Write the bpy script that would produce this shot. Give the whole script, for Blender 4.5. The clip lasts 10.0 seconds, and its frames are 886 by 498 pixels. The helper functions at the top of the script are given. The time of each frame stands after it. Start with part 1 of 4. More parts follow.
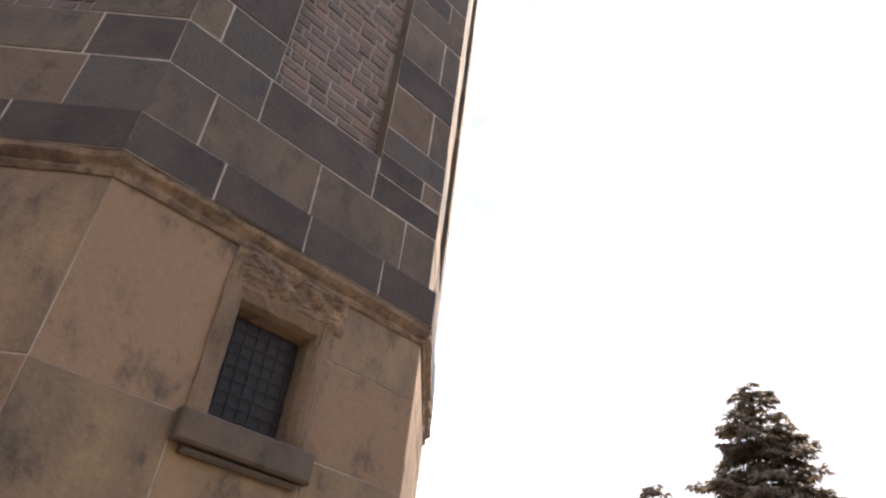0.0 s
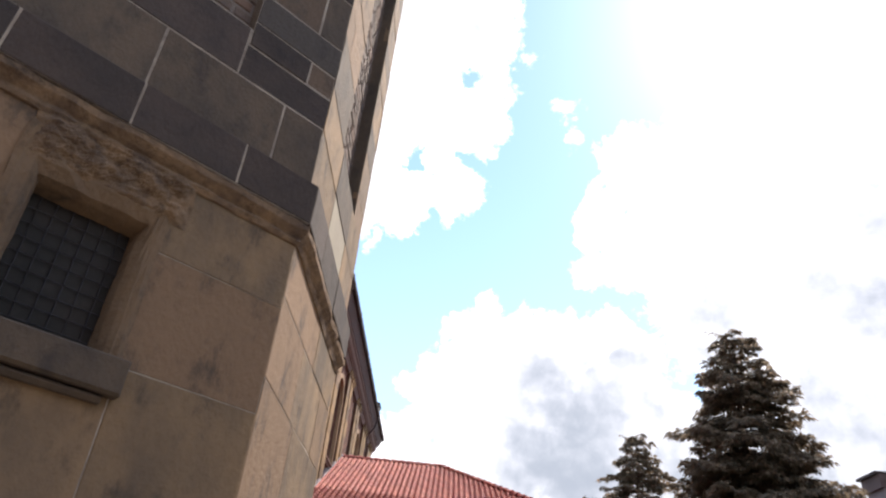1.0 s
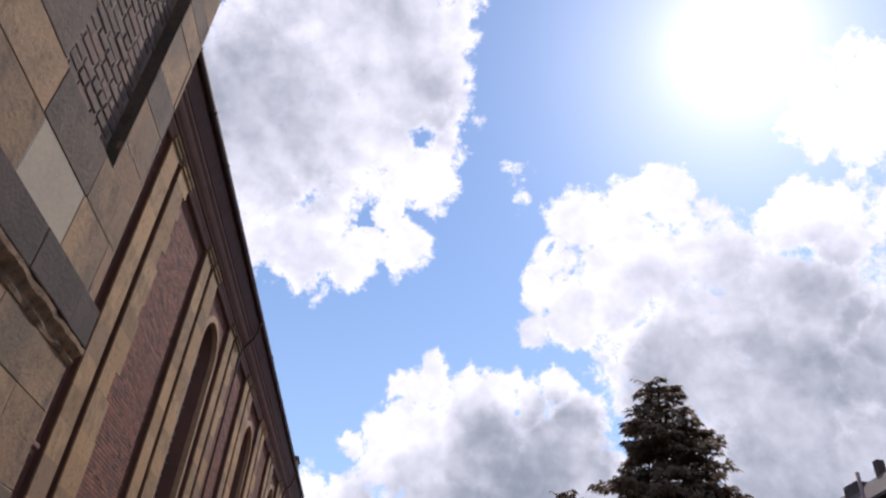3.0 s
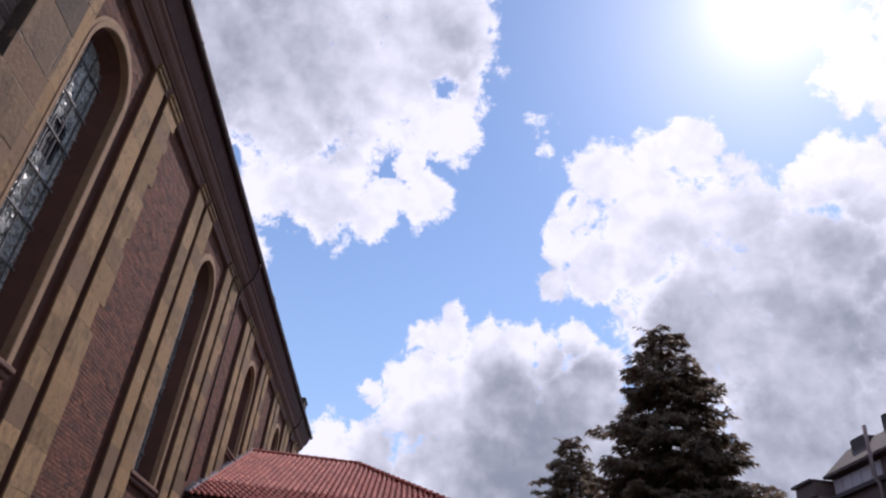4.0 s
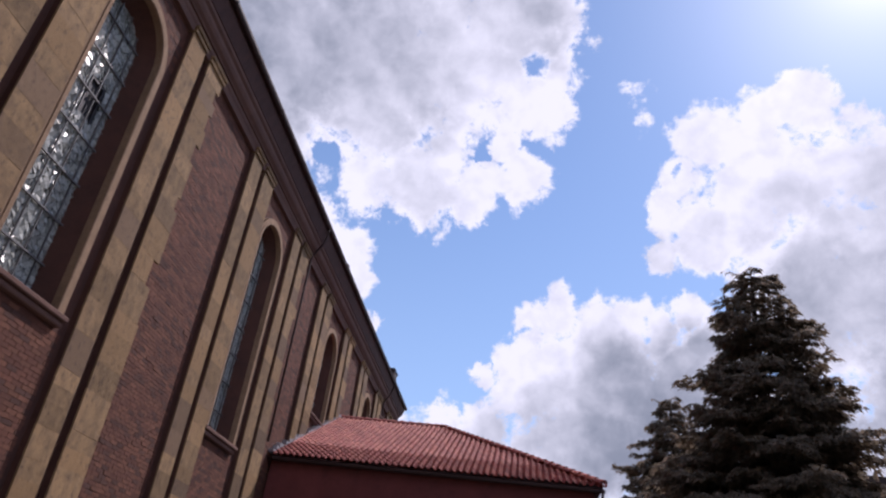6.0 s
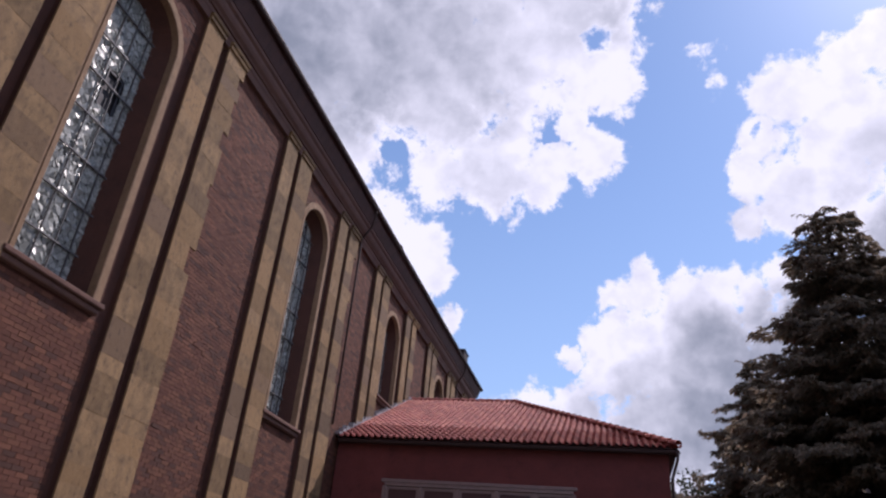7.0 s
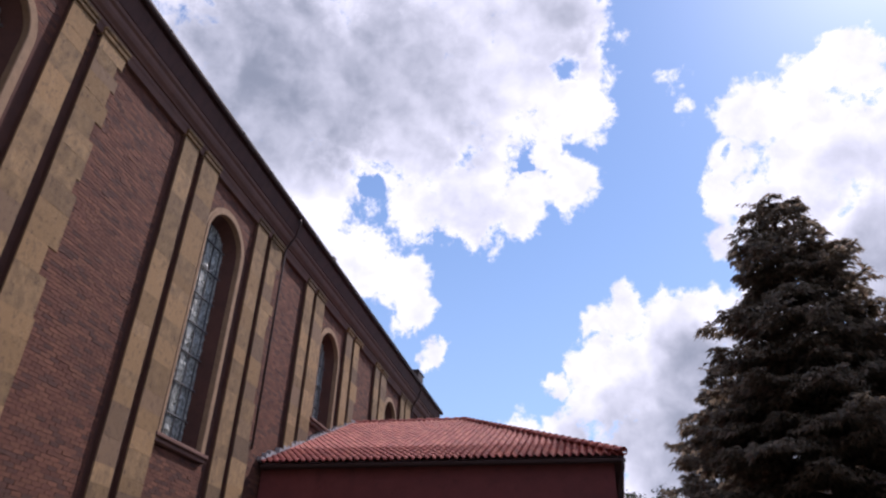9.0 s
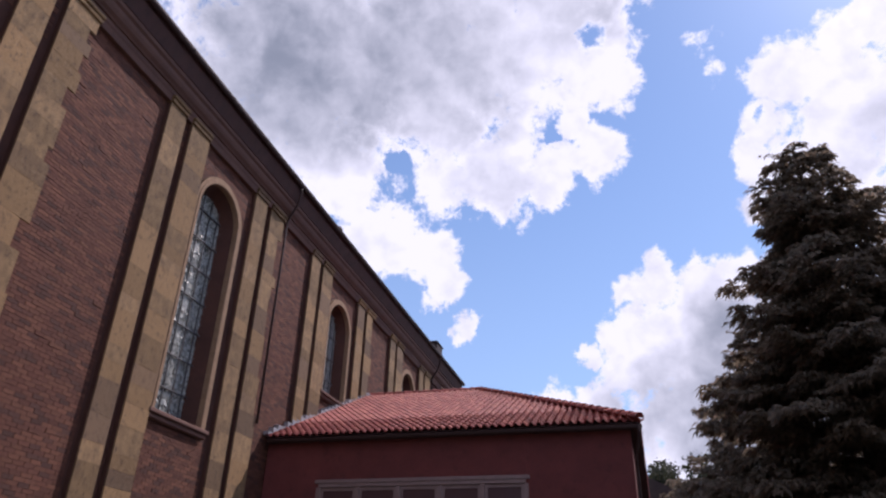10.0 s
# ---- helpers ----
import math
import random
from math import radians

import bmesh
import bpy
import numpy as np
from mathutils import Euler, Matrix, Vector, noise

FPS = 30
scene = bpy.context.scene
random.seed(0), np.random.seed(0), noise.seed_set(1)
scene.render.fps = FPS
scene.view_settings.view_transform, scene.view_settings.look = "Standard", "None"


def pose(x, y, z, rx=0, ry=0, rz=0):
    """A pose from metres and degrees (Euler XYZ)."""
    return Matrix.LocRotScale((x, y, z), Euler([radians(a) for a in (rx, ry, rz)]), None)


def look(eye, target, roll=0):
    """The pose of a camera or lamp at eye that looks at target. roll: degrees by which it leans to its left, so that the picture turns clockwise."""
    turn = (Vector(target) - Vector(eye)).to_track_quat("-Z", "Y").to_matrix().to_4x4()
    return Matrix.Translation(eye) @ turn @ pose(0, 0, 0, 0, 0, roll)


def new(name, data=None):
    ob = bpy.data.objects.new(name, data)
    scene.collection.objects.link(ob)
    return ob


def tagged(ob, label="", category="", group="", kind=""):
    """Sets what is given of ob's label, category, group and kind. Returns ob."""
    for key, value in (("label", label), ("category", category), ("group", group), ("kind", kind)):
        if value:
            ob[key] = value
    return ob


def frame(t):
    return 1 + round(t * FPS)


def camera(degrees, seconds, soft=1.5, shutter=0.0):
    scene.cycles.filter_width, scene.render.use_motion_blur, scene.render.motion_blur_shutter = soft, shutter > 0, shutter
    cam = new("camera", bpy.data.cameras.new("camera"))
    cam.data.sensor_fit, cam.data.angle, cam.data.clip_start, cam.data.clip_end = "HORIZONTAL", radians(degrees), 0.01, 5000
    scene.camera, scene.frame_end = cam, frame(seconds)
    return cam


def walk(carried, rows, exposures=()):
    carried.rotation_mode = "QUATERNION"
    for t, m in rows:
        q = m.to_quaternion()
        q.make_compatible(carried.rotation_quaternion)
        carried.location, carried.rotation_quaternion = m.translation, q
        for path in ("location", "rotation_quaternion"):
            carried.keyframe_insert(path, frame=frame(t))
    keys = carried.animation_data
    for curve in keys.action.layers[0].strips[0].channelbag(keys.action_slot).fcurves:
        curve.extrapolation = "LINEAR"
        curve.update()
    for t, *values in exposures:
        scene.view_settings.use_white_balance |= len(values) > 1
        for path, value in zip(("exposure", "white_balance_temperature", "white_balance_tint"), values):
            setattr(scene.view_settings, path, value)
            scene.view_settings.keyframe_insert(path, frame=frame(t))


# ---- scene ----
cam = camera(64.4, 10.0, 2.3)
PATH = [
    (0, (0.024, -0.289, 1.527), (-0.067, 1.367, 2.644), 7.5),
    (0.5, (0.341, 0.172, 1.595), (0.339, 1.862, 2.663), 7.1),
    (1, (0.701, 0.555, 1.633), (0.64, 2.273, 2.655), 6.4),
    (1.5, (0.953, 0.998, 1.678), (1.047, 2.707, 2.712), 8.8),
    (2, (1.25, 1.363, 1.761), (1.238, 3.003, 2.907), 7.3),
    (2.5, (1.53, 1.691, 1.854), (1.574, 3.32, 3.013), 6.7),
    (2.7, (1.66, 1.775, 1.838), (1.753, 3.394, 3.008), 4.8),
    (3.8, (2.516, 2.109, 1.755), (2.491, 3.773, 2.866), 7.1),
    (4, (2.651, 2.24, 1.772), (2.676, 3.941, 2.823), 6.8),
    (4.5, (2.917, 2.411, 1.642), (3.012, 4.137, 2.648), 6.2),
    (5, (3.238, 2.669, 1.53), (3.375, 4.468, 2.394), 3.2),
    (5.5, (3.569, 2.889, 1.42), (3.658, 4.65, 2.363), 3.1),
    (6, (3.922, 3.151, 1.322), (3.666, 4.876, 2.301), 7.6),
    (6.2, (4.054, 3.317, 1.275), (3.777, 5.043, 2.246), 6.5),
    (7.3, (4.972, 4.213, 1.077), (4.47, 5.913, 2.004), 5.6),
    (7.5, (5.074, 4.413, 1.08), (4.645, 6.124, 2.022), 7.3),
    (8, (5.455, 4.899, 1.087), (5.031, 6.612, 2.029), 5.1),
    (8.5, (5.671, 5.448, 1.078), (5.139, 7.114, 2.049), 4.7),
    (9, (6.002, 6.007, 1.137), (5.593, 7.681, 2.151), 2.3),
    (9.5, (6.321, 6.521, 1.235), (5.864, 8.199, 2.223), 1.3),
    (10, (6.483, 7.052, 1.32), (5.987, 8.741, 2.269), 1.7),
]
walk(cam, [(t, look(eye, target, roll)) for t, eye, target, roll in PATH],
     [(0, 1.6, 6700, 17), (0.5, 1.38, 6600, 17), (1, 0.95, 6400, 15), (1.5, 0.65, 6300, 15), (2, 0.35, 6200, 18), (2.5, 0.15, 6100, 20), (4, -0.1, 5900, 24), (5, -0.15, 5900, 26), (6, -0.14, 5850, 26), (7.5, -0.12, 5850, 27), (8.5, 0.0, 5850, 25), (9, 0.02, 5850, 25), (10, -0.08, 5850, 27)])

# ---- world, sun and sky ----
SUN_AZ, SUN_EL = 34.5, 49.0


def way(az, el):
    a, e = radians(az), radians(el)
    return Vector((math.sin(a) * math.cos(e), math.cos(a) * math.cos(e), math.sin(e)))


def link(nt, node, key, value):
    if isinstance(value, bpy.types.NodeSocket):
        nt.links.new(value, node.inputs[key])
    else:
        node.inputs[key].default_value = value


def op(nt, kind, a, b=0.0, c=0.0, clamp=False):
    n = nt.nodes.new("ShaderNodeMath")
    n.operation, n.use_clamp = kind, clamp
    link(nt, n, 0, a), link(nt, n, 1, b), link(nt, n, 2, c)
    return n.outputs[0]


def smooth(nt, x, lo, hi, to_lo=0.0, to_hi=1.0):
    n = nt.nodes.new("ShaderNodeMapRange")
    n.interpolation_type = "SMOOTHSTEP"
    for key, v in (("Value", x), ("From Min", lo), ("From Max", hi), ("To Min", to_lo), ("To Max", to_hi)):
        link(nt, n, key, v)
    return n.outputs[0]


def blend(nt, f, a, b, kind="MIX"):
    n = nt.nodes.new("ShaderNodeMix")
    n.data_type, n.blend_type = "RGBA", kind
    link(nt, n, 0, f)
    link(nt, n, 6, a if isinstance(a, bpy.types.NodeSocket) else (*a, 1))
    link(nt, n, 7, b if isinstance(b, bpy.types.NodeSocket) else (*b, 1))
    return n.outputs[2]


def grain(nt, coords, scale, detail=4.0, rough=0.55, warp=0.0):
    n = nt.nodes.new("ShaderNodeTexNoise")
    link(nt, n, "Vector", coords)
    n.inputs["Scale"].default_value, n.inputs["Detail"].default_value = scale, detail
    n.inputs["Roughness"].default_value, n.inputs["Distortion"].default_value = rough, warp
    return n.outputs[0]


# cumulus heaps: azimuth, elevation and half-width in degrees
NAVE_HEAP = [
    (-32.4, 41.3, 10.8), (-18.4, 44.4, 8.3), (-7.3, 45.0, 6.4), (-1.4, 43.3, 3.6), (1.2, 40.9, 2.3), (-6.3, 34.2, 3.2), (-1.7, 35.5, 2.7), (-11.8, 34.2, 3.4),
    (-16.2, 34.0, 3.0), (-17.8, 38.9, 4.1), (-9.8, 37.6, 2.6), (-3.6, 38.6, 1.9), (-26.0, 33.3, 3.6), (-22.1, 29.2, 3.7), (-18.3, 27.7, 2.7), (-16.5, 25.5, 1.9), (-14.0, 22.0, 1.3), (-4.7, 50.0, 5.7),
    (-1.0, 52.5, 3.2), (-12.5, 53.9, 8.3), (-12.0, 61.3, 7.3),
]
TREE_HEAP = [
    (24.6, 39.8, 2.3), (16.3, 38.2, 2.7), (20.1, 38.4, 2.6), (13.4, 35.3, 2.0), (11.8, 32.7, 1.9), (11.3, 29.9, 1.7), (15.5, 31.2, 3.0), (20.8, 34.0, 4.8), (27.4, 34.1, 3.9),
    (30.9, 35.0, 2.6), (35.3, 36.0, 2.7), (38.3, 35.2, 2.1), (39.0, 33.0, 1.8), (27.7, 29.7, 4.6), (34.5, 29.9, 4.7), (23.9, 25.3, 6.0), (31.2, 23.3, 6.8), (30.1, 16.3, 6.7),
    (38.9, 24.9, 4.0), (38.1, 17.1, 6.1), (40.9, 42.1, 3.2), (45.5, 42.6, 3.9), (42.2, 39.3, 1.8), (50.0, 30.0, 9.0),
]
LOW_HEAP = [
    (1.7, 24.6, 2.3), (6.8, 24.1, 2.7), (10.3, 24.2, 2.5), (13.3, 25.6, 1.5), (-1.7, 20.6, 1.3), (-3.5, 19.5, 1.1), (0.7, 19.0, 4.0), (7.0, 19.3, 5.5), (13.2, 18.6, 5.8),
    (-2.8, 15.5, 2.7), (3.9, 14.2, 5.8), (-6.4, 15.0, 1.8), (10.4, 13.6, 5.7), (15.2, 22.6, 2.7), (20.0, 12.0, 9.0), (-8.0, 10.5, 5.0),
]
# thin scraps, and gaps of blue in the heaps
SCRAPS = [(10.2, 42.1, 1.1), (10.7, 39.7, 0.8), (-9.0, 31.2, 0.8), (5.8, 46.5, 1.0), (3.8, 44.6, 1.2), (-6.5, 17.0, 0.8)]
GAPS = [(-21.3, 35.2, 1.15), (-5.9, 37.4, 0.8), (-0.4, 44.3, 1.2), (13.4, 36.0, 0.8), (33.0, 40.5, 2.5)]
# grey shaded bodies of the heaps: azimuth, elevation, half-width and depth of the grey
SHADES = [
    (-36.6, 43.4, 8.2, 0.55), (-27.6, 41.2, 6.7, 0.46), (-18.6, 45.6, 6.6, 0.4), (-10.4, 47.1, 4.8, 0.32), (-14.4, 40.6, 4.0, 0.3), (-20.0, 37.6, 3.6, 0.25), (-11.7, 33.5, 3.2, 0.22),
    (-4.1, 47.4, 4.5, 0.3), (-11.4, 52.2, 5.2, 0.3), (22.1, 30.8, 3.5, 0.3), (30.2, 31.1, 3.6, 0.36), (35.6, 31.3, 3.1, 0.38), (23.9, 25.3, 4.6, 0.5),
]
LOW_SHADES = [
    (31.0, 22.0, 7.4, 0.52), (39.2, 26.9, 2.8, 0.55), (31.9, 15.3, 7.5, 0.5), (15.4, 30.1, 2.2, 0.2), (8.0, 18.9, 3.8, 0.56), (10.8, 17.2, 4.7, 0.62), (3.8, 16.5, 3.8, 0.46),
    (8.6, 13.6, 5.2, 0.66), (13.7, 20.4, 3.6, 0.55), (6.4, 21.6, 2.3, 0.25), (-1.7, 14.3, 2.7, 0.34), (20.0, 17.0, 6.0, 0.55),
]

world = bpy.data.worlds.new("sky")
scene.world = world
world.use_nodes = True
nt = world.node_tree
nt.nodes.clear()
tex = nt.nodes.new("ShaderNodeTexCoord").outputs["Generated"]
air = nt.nodes.new("ShaderNodeTexSky")
air.sky_type, air.sun_disc = "NISHITA", False
air.sun_elevation, air.sun_rotation = radians(SUN_EL), radians(SUN_AZ)
air.air_density, air.dust_density, air.ozone_density = 1.0, 0.3, 3.0
unit = nt.nodes.new("ShaderNodeVectorMath")
unit.operation = "NORMALIZE"
nt.links.new(tex, unit.inputs[0])
unit = unit.outputs[0]


def torn(scale, detail, amount):
    """Shifts the sky's directions about, so that the heaps get ragged billowing outlines."""
    n = nt.nodes.new("ShaderNodeTexNoise")
    nt.links.new(unit, n.inputs["Vector"])
    n.inputs["Scale"].default_value, n.inputs["Detail"].default_value, n.inputs["Roughness"].default_value = scale, detail, 0.6
    m = nt.nodes.new("ShaderNodeVectorMath")
    m.operation = "MULTIPLY_ADD"
    nt.links.new(n.outputs["Color"], m.inputs[0])
    m.inputs[1].default_value, m.inputs[2].default_value = (amount,) * 3, (-amount / 2,) * 3
    return m.outputs[0]


def plus(a, b):
    n = nt.nodes.new("ShaderNodeVectorMath")
    nt.links.new(a, n.inputs[0]), nt.links.new(b, n.inputs[1])
    return n.outputs[0]


ragged = nt.nodes.new("ShaderNodeVectorMath")
ragged.operation = "NORMALIZE"
nt.links.new(plus(unit, torn(11.0, 9.0, 0.1)), ragged.inputs[0])
ragged = ragged.outputs[0]


def toward(v, straight=False):
    n = nt.nodes.new("ShaderNodeVectorMath")
    n.operation = "DOT_PRODUCT"
    nt.links.new(unit if straight else ragged, n.inputs[0])
    n.inputs[1].default_value = v
    return n.outputs["Value"]


def lobe(az, el, r, top=1.0):
    """One round lump of cloud: top at its middle, top - 1 at its half-width."""
    k = 1 / (1 - math.cos(radians(r)))
    return op(nt, "MULTIPLY_ADD", toward(way(az, el)), k, top - k)


heap = None
for az, el, r in NAVE_HEAP + TREE_HEAP + LOW_HEAP:
    v = op(nt, "MAXIMUM", lobe(az, el, r), -2.0)
    heap = v if heap is None else op(nt, "SMOOTH_MAX", heap, v, 0.3)
for az, el, r in SCRAPS:
    heap = op(nt, "MAXIMUM", heap, op(nt, "MAXIMUM", lobe(az, el, r * 1.9, 0.0), -2.0))
for az, el, r in GAPS:
    heap = op(nt, "MULTIPLY_ADD", op(nt, "MAXIMUM", lobe(az, el, r), 0.0), -0.95, heap)
drift = nt.nodes.new("ShaderNodeVectorMath")
drift.operation = "NORMALIZE"
nt.links.new(plus(unit, torn(9.0, 4.0, 0.09)), drift.inputs[0])
base = None
for az, el, r, deep in SHADES + LOW_SHADES:
    k = 1 / (1 - math.cos(radians(r)))
    n = nt.nodes.new("ShaderNodeVectorMath")
    n.operation = "DOT_PRODUCT"
    nt.links.new(drift.outputs[0], n.inputs[0])
    n.inputs[1].default_value = way(az, el)
    v = op(nt, "MULTIPLY", smooth(nt, op(nt, "MULTIPLY_ADD", n.outputs["Value"], k, 1 - k), -1.0, 0.7), deep)
    base = v if base is None else op(nt, "SMOOTH_MAX", base, v, 0.06)
# behind and beside the view the same broken cumulus goes on
split = nt.nodes.new("ShaderNodeSeparateXYZ")
nt.links.new(unit, split.inputs[0])
around = smooth(nt, split.outputs[1], 0.45, 0.1)
far_field = op(nt, "MULTIPLY_ADD", grain(nt, unit, 2.2, 2.0), 5.0, -2.6)
away = op(nt, "MULTIPLY_ADD", around, 3.0, -3.0)
heap = op(nt, "MAXIMUM", heap, op(nt, "ADD", far_field, away))
heap = op(nt, "MINIMUM", heap, 0.9)


def lumps(coords):
    """Billows of a cumulus: coarse heaps with fine curls on them."""
    a = grain(nt, coords, 7.0, 8.0, 0.6, 0.2)
    b = grain(nt, coords, 21.0, 8.0, 0.66, 0.25)
    c = grain(nt, coords, 62.0, 6.0, 0.68, 0.3)
    ab = op(nt, "ADD", op(nt, "MULTIPLY_ADD", a, 1.4, -0.7), op(nt, "MULTIPLY_ADD", b, 3.0, -1.5))
    return op(nt, "ADD", ab, op(nt, "MULTIPLY_ADD", c, 1.5, -0.75))


def moved(v):
    n = nt.nodes.new("ShaderNodeVectorMath")
    nt.links.new(unit, n.inputs[0])
    n.inputs[1].default_value = v
    return n.outputs[0]


puff = lumps(unit)
here = grain(nt, unit, 9.0, 3.0, 0.5, 0.3)
sunward = grain(nt, moved((0.02, 0.012, 0.03)), 9.0, 3.0, 0.5, 0.3)
thick = op(nt, "ADD", heap, puff)
mask = smooth(nt, thick, -0.3, 0.36)
relief = op(nt, "SUBTRACT", here, sunward)
curl = op(nt, "SUBTRACT", grain(nt, unit, 24.0, 5.0, 0.55, 0.2), grain(nt, moved((0.007, 0.004, 0.012)), 24.0, 5.0, 0.55, 0.2))
inner = smooth(nt, op(nt, "MULTIPLY_ADD", puff, 0.3, heap), 0.0, 0.75)
soft = op(nt, "MULTIPLY_ADD", grain(nt, unit, 7.0, 4.0, 0.5), 1.1, 0.72)
dim = op(nt, "MULTIPLY", op(nt, "MULTIPLY", base, soft), op(nt, "MULTIPLY_ADD", inner, 0.95, 0.08))
dim = op(nt, "MULTIPLY_ADD", relief, -0.75, op(nt, "MULTIPLY_ADD", op(nt, "MULTIPLY", curl, op(nt, "MULTIPLY_ADD", inner, -0.55, 1.0)), -1.3, dim))
cloud = blend(nt, op(nt, "MAXIMUM", op(nt, "SMOOTH_MIN", dim, 0.95, 0.25), 0.0), (1.03, 1.03, 1.04), (0.255, 0.29, 0.335))
near_sun = op(nt, "MAXIMUM", toward(way(SUN_AZ, SUN_EL), True), 0.0)
glow = op(nt, "ADD", op(nt, "MULTIPLY", op(nt, "POWER", near_sun, 70.0), 0.45), op(nt, "POWER", near_sun, 420.0))
cloud = blend(nt, op(nt, "MULTIPLY", glow, 0.8, clamp=True), cloud, (1.8, 1.75, 1.7))
blue = nt.nodes.new("ShaderNodeVectorMath")
blue.operation = "SCALE"
nt.links.new(air.outputs[0], blue.inputs[0])
blue.inputs[3].default_value = 0.14
haze = blend(nt, 1.0, blend(nt, smooth(nt, split.outputs[2], 0.72, 0.15, 0.13, 0.42), blue.outputs[0], (0.7, 0.8, 0.92)), (0.88, 1.0, 1.02), "MULTIPLY")
sky_col = blend(nt, op(nt, "MULTIPLY", glow, 0.75, clamp=True), haze, (1.5, 1.5, 1.5))
back = nt.nodes.new("ShaderNodeBackground")
nt.links.new(blend(nt, mask, sky_col, cloud), back.inputs[0])
out = nt.nodes.new("ShaderNodeOutputWorld")
nt.links.new(back.outputs[0], out.inputs[0])

lamp = bpy.data.lights.new("sun", "SUN")
lamp.energy, lamp.angle, lamp.color = 4.1, radians(0.5), (1.0, 0.89, 0.74)
sun = new("sun", lamp)
sun.matrix_world = look(way(SUN_AZ, SUN_EL) * 80, (0, 0, 0))


# ---- materials ----
def material(name, colours, scale=1.0, rough=0.85, bump=0.3, spread=0.25, stain=(0.3, 0.25, 0.2), stain_amount=0.35, streak=1.0, metal=0.0, per="object", spec=0.3):
    """A surface with two scales of variation: soft blotches between colours, fine grain, stains and a random shade for each piece."""
    m = bpy.data.materials.new(name)
    m.use_nodes = True
    t = m.node_tree
    bsdf = t.nodes["Principled BSDF"]
    geo = t.nodes.new("ShaderNodeNewGeometry")
    pos = geo.outputs["Position"]
    if per == "object":
        rnd = t.nodes.new("ShaderNodeObjectInfo").outputs["Random"]
    else:
        rnd = geo.outputs["Random Per Island"]
    jump = t.nodes.new("ShaderNodeVectorMath")
    jump.operation = "SCALE"
    jump.inputs[0].default_value = (37.0, 11.0, 23.0)
    t.links.new(rnd, jump.inputs[3])
    shift = t.nodes.new("ShaderNodeVectorMath")
    t.links.new(pos, shift.inputs[0]), t.links.new(jump.outputs[0], shift.inputs[1])
    p = shift.outputs[0]
    stretched = t.nodes.new("ShaderNodeMapping")
    stretched.inputs["Scale"].default_value = (1, 1, streak)
    t.links.new(p, stretched.inputs["Vector"])
    blot = grain(t, stretched.outputs[0], 1.6 * scale, 5.0, 0.6)
    fine_n = grain(t, p, 22 * scale, 6.0, 0.65)
    col = blend(t, smooth(t, blot, 0.3, 0.7), colours[0], colours[1])
    if len(colours) > 2:
        pick = op(t, "FRACT", op(t, "MULTIPLY", rnd, 7.31))
        col = blend(t, smooth(t, pick, 0.6, 0.75), col, colours[2])
    if len(colours) > 3:
        pick = op(t, "FRACT", op(t, "MULTIPLY", rnd, 13.7))
        col = blend(t, smooth(t, pick, 0.78, 0.86), col, colours[3])
    col = blend(t, op(t, "MULTIPLY", smooth(t, grain(t, stretched.outputs[0], 3.4 * scale, 7.0, 0.7), 0.5, 0.72), stain_amount), col, stain)
    hsv = t.nodes.new("ShaderNodeHueSaturation")
    t.links.new(col, hsv.inputs["Color"])
    val = op(t, "ADD", op(t, "MULTIPLY_ADD", rnd, spread * 2, 1 - spread), op(t, "MULTIPLY_ADD", fine_n, 0.3, -0.15))
    t.links.new(val, hsv.inputs["Value"])
    t.links.new(hsv.outputs[0], bsdf.inputs["Base Color"])
    bsdf.inputs["Roughness"].default_value = rough
    bsdf.inputs["Metallic"].default_value = metal
    bsdf.inputs["Specular IOR Level"].default_value = spec
    bp = t.nodes.new("ShaderNodeBump")
    bp.inputs["Strength"].default_value, bp.inputs["Distance"].default_value = bump, 0.02
    t.links.new(op(t, "ADD", fine_n, op(t, "MULTIPLY", blot, 1.5)), bp.inputs["Height"])
    t.links.new(bp.outputs[0], bsdf.inputs["Normal"])
    return m


SAND = material("sandstone", [(0.215, 0.143, 0.08), (0.102, 0.076, 0.053), (0.18, 0.116, 0.07)], 1.15, 0.9, 0.55, 0.16, (0.046, 0.037, 0.031), 0.9, 0.6)
NAVE_SAND = material("weathered_sandstone", [(0.29, 0.19, 0.095), (0.19, 0.125, 0.068), (0.26, 0.165, 0.08), (0.17, 0.112, 0.068)], 3.0, 0.9, 0.6, 0.24, (0.07, 0.05, 0.04), 0.75, 0.7)
ASHLAR = material("grey_ashlar", [(0.1, 0.073, 0.051), (0.058, 0.046, 0.037), (0.105, 0.073, 0.05), (0.06, 0.05, 0.043)], 1.6, 0.88, 0.5, 0.12, (0.033, 0.028, 0.026), 0.7, 0.7)
SLATE_STONE = material("dark_basalt_stone", [(0.062, 0.046, 0.039), (0.04, 0.032, 0.029)], 1.6, 0.92, 0.4, 0.12, (0.022, 0.02, 0.02), 0.6)
PALE_STONE = material("pale_new_stone", [(0.27, 0.24, 0.18), (0.24, 0.21, 0.165)], 1.0, 0.9, 0.2, 0.08, (0.2, 0.17, 0.14), 0.3)
CARVED = material("carved_sandstone", [(0.26, 0.17, 0.1), (0.11, 0.076, 0.055), (0.2, 0.13, 0.08), (0.09, 0.065, 0.05)], 4.0, 0.92, 1.0, 0.06, (0.035, 0.027, 0.022), 0.75)
MORTAR = material("lime_mortar", [(0.2, 0.165, 0.142), (0.15, 0.125, 0.11)], 2.0, 0.95, 0.6, 0.05, (0.1, 0.085, 0.075), 0.5)
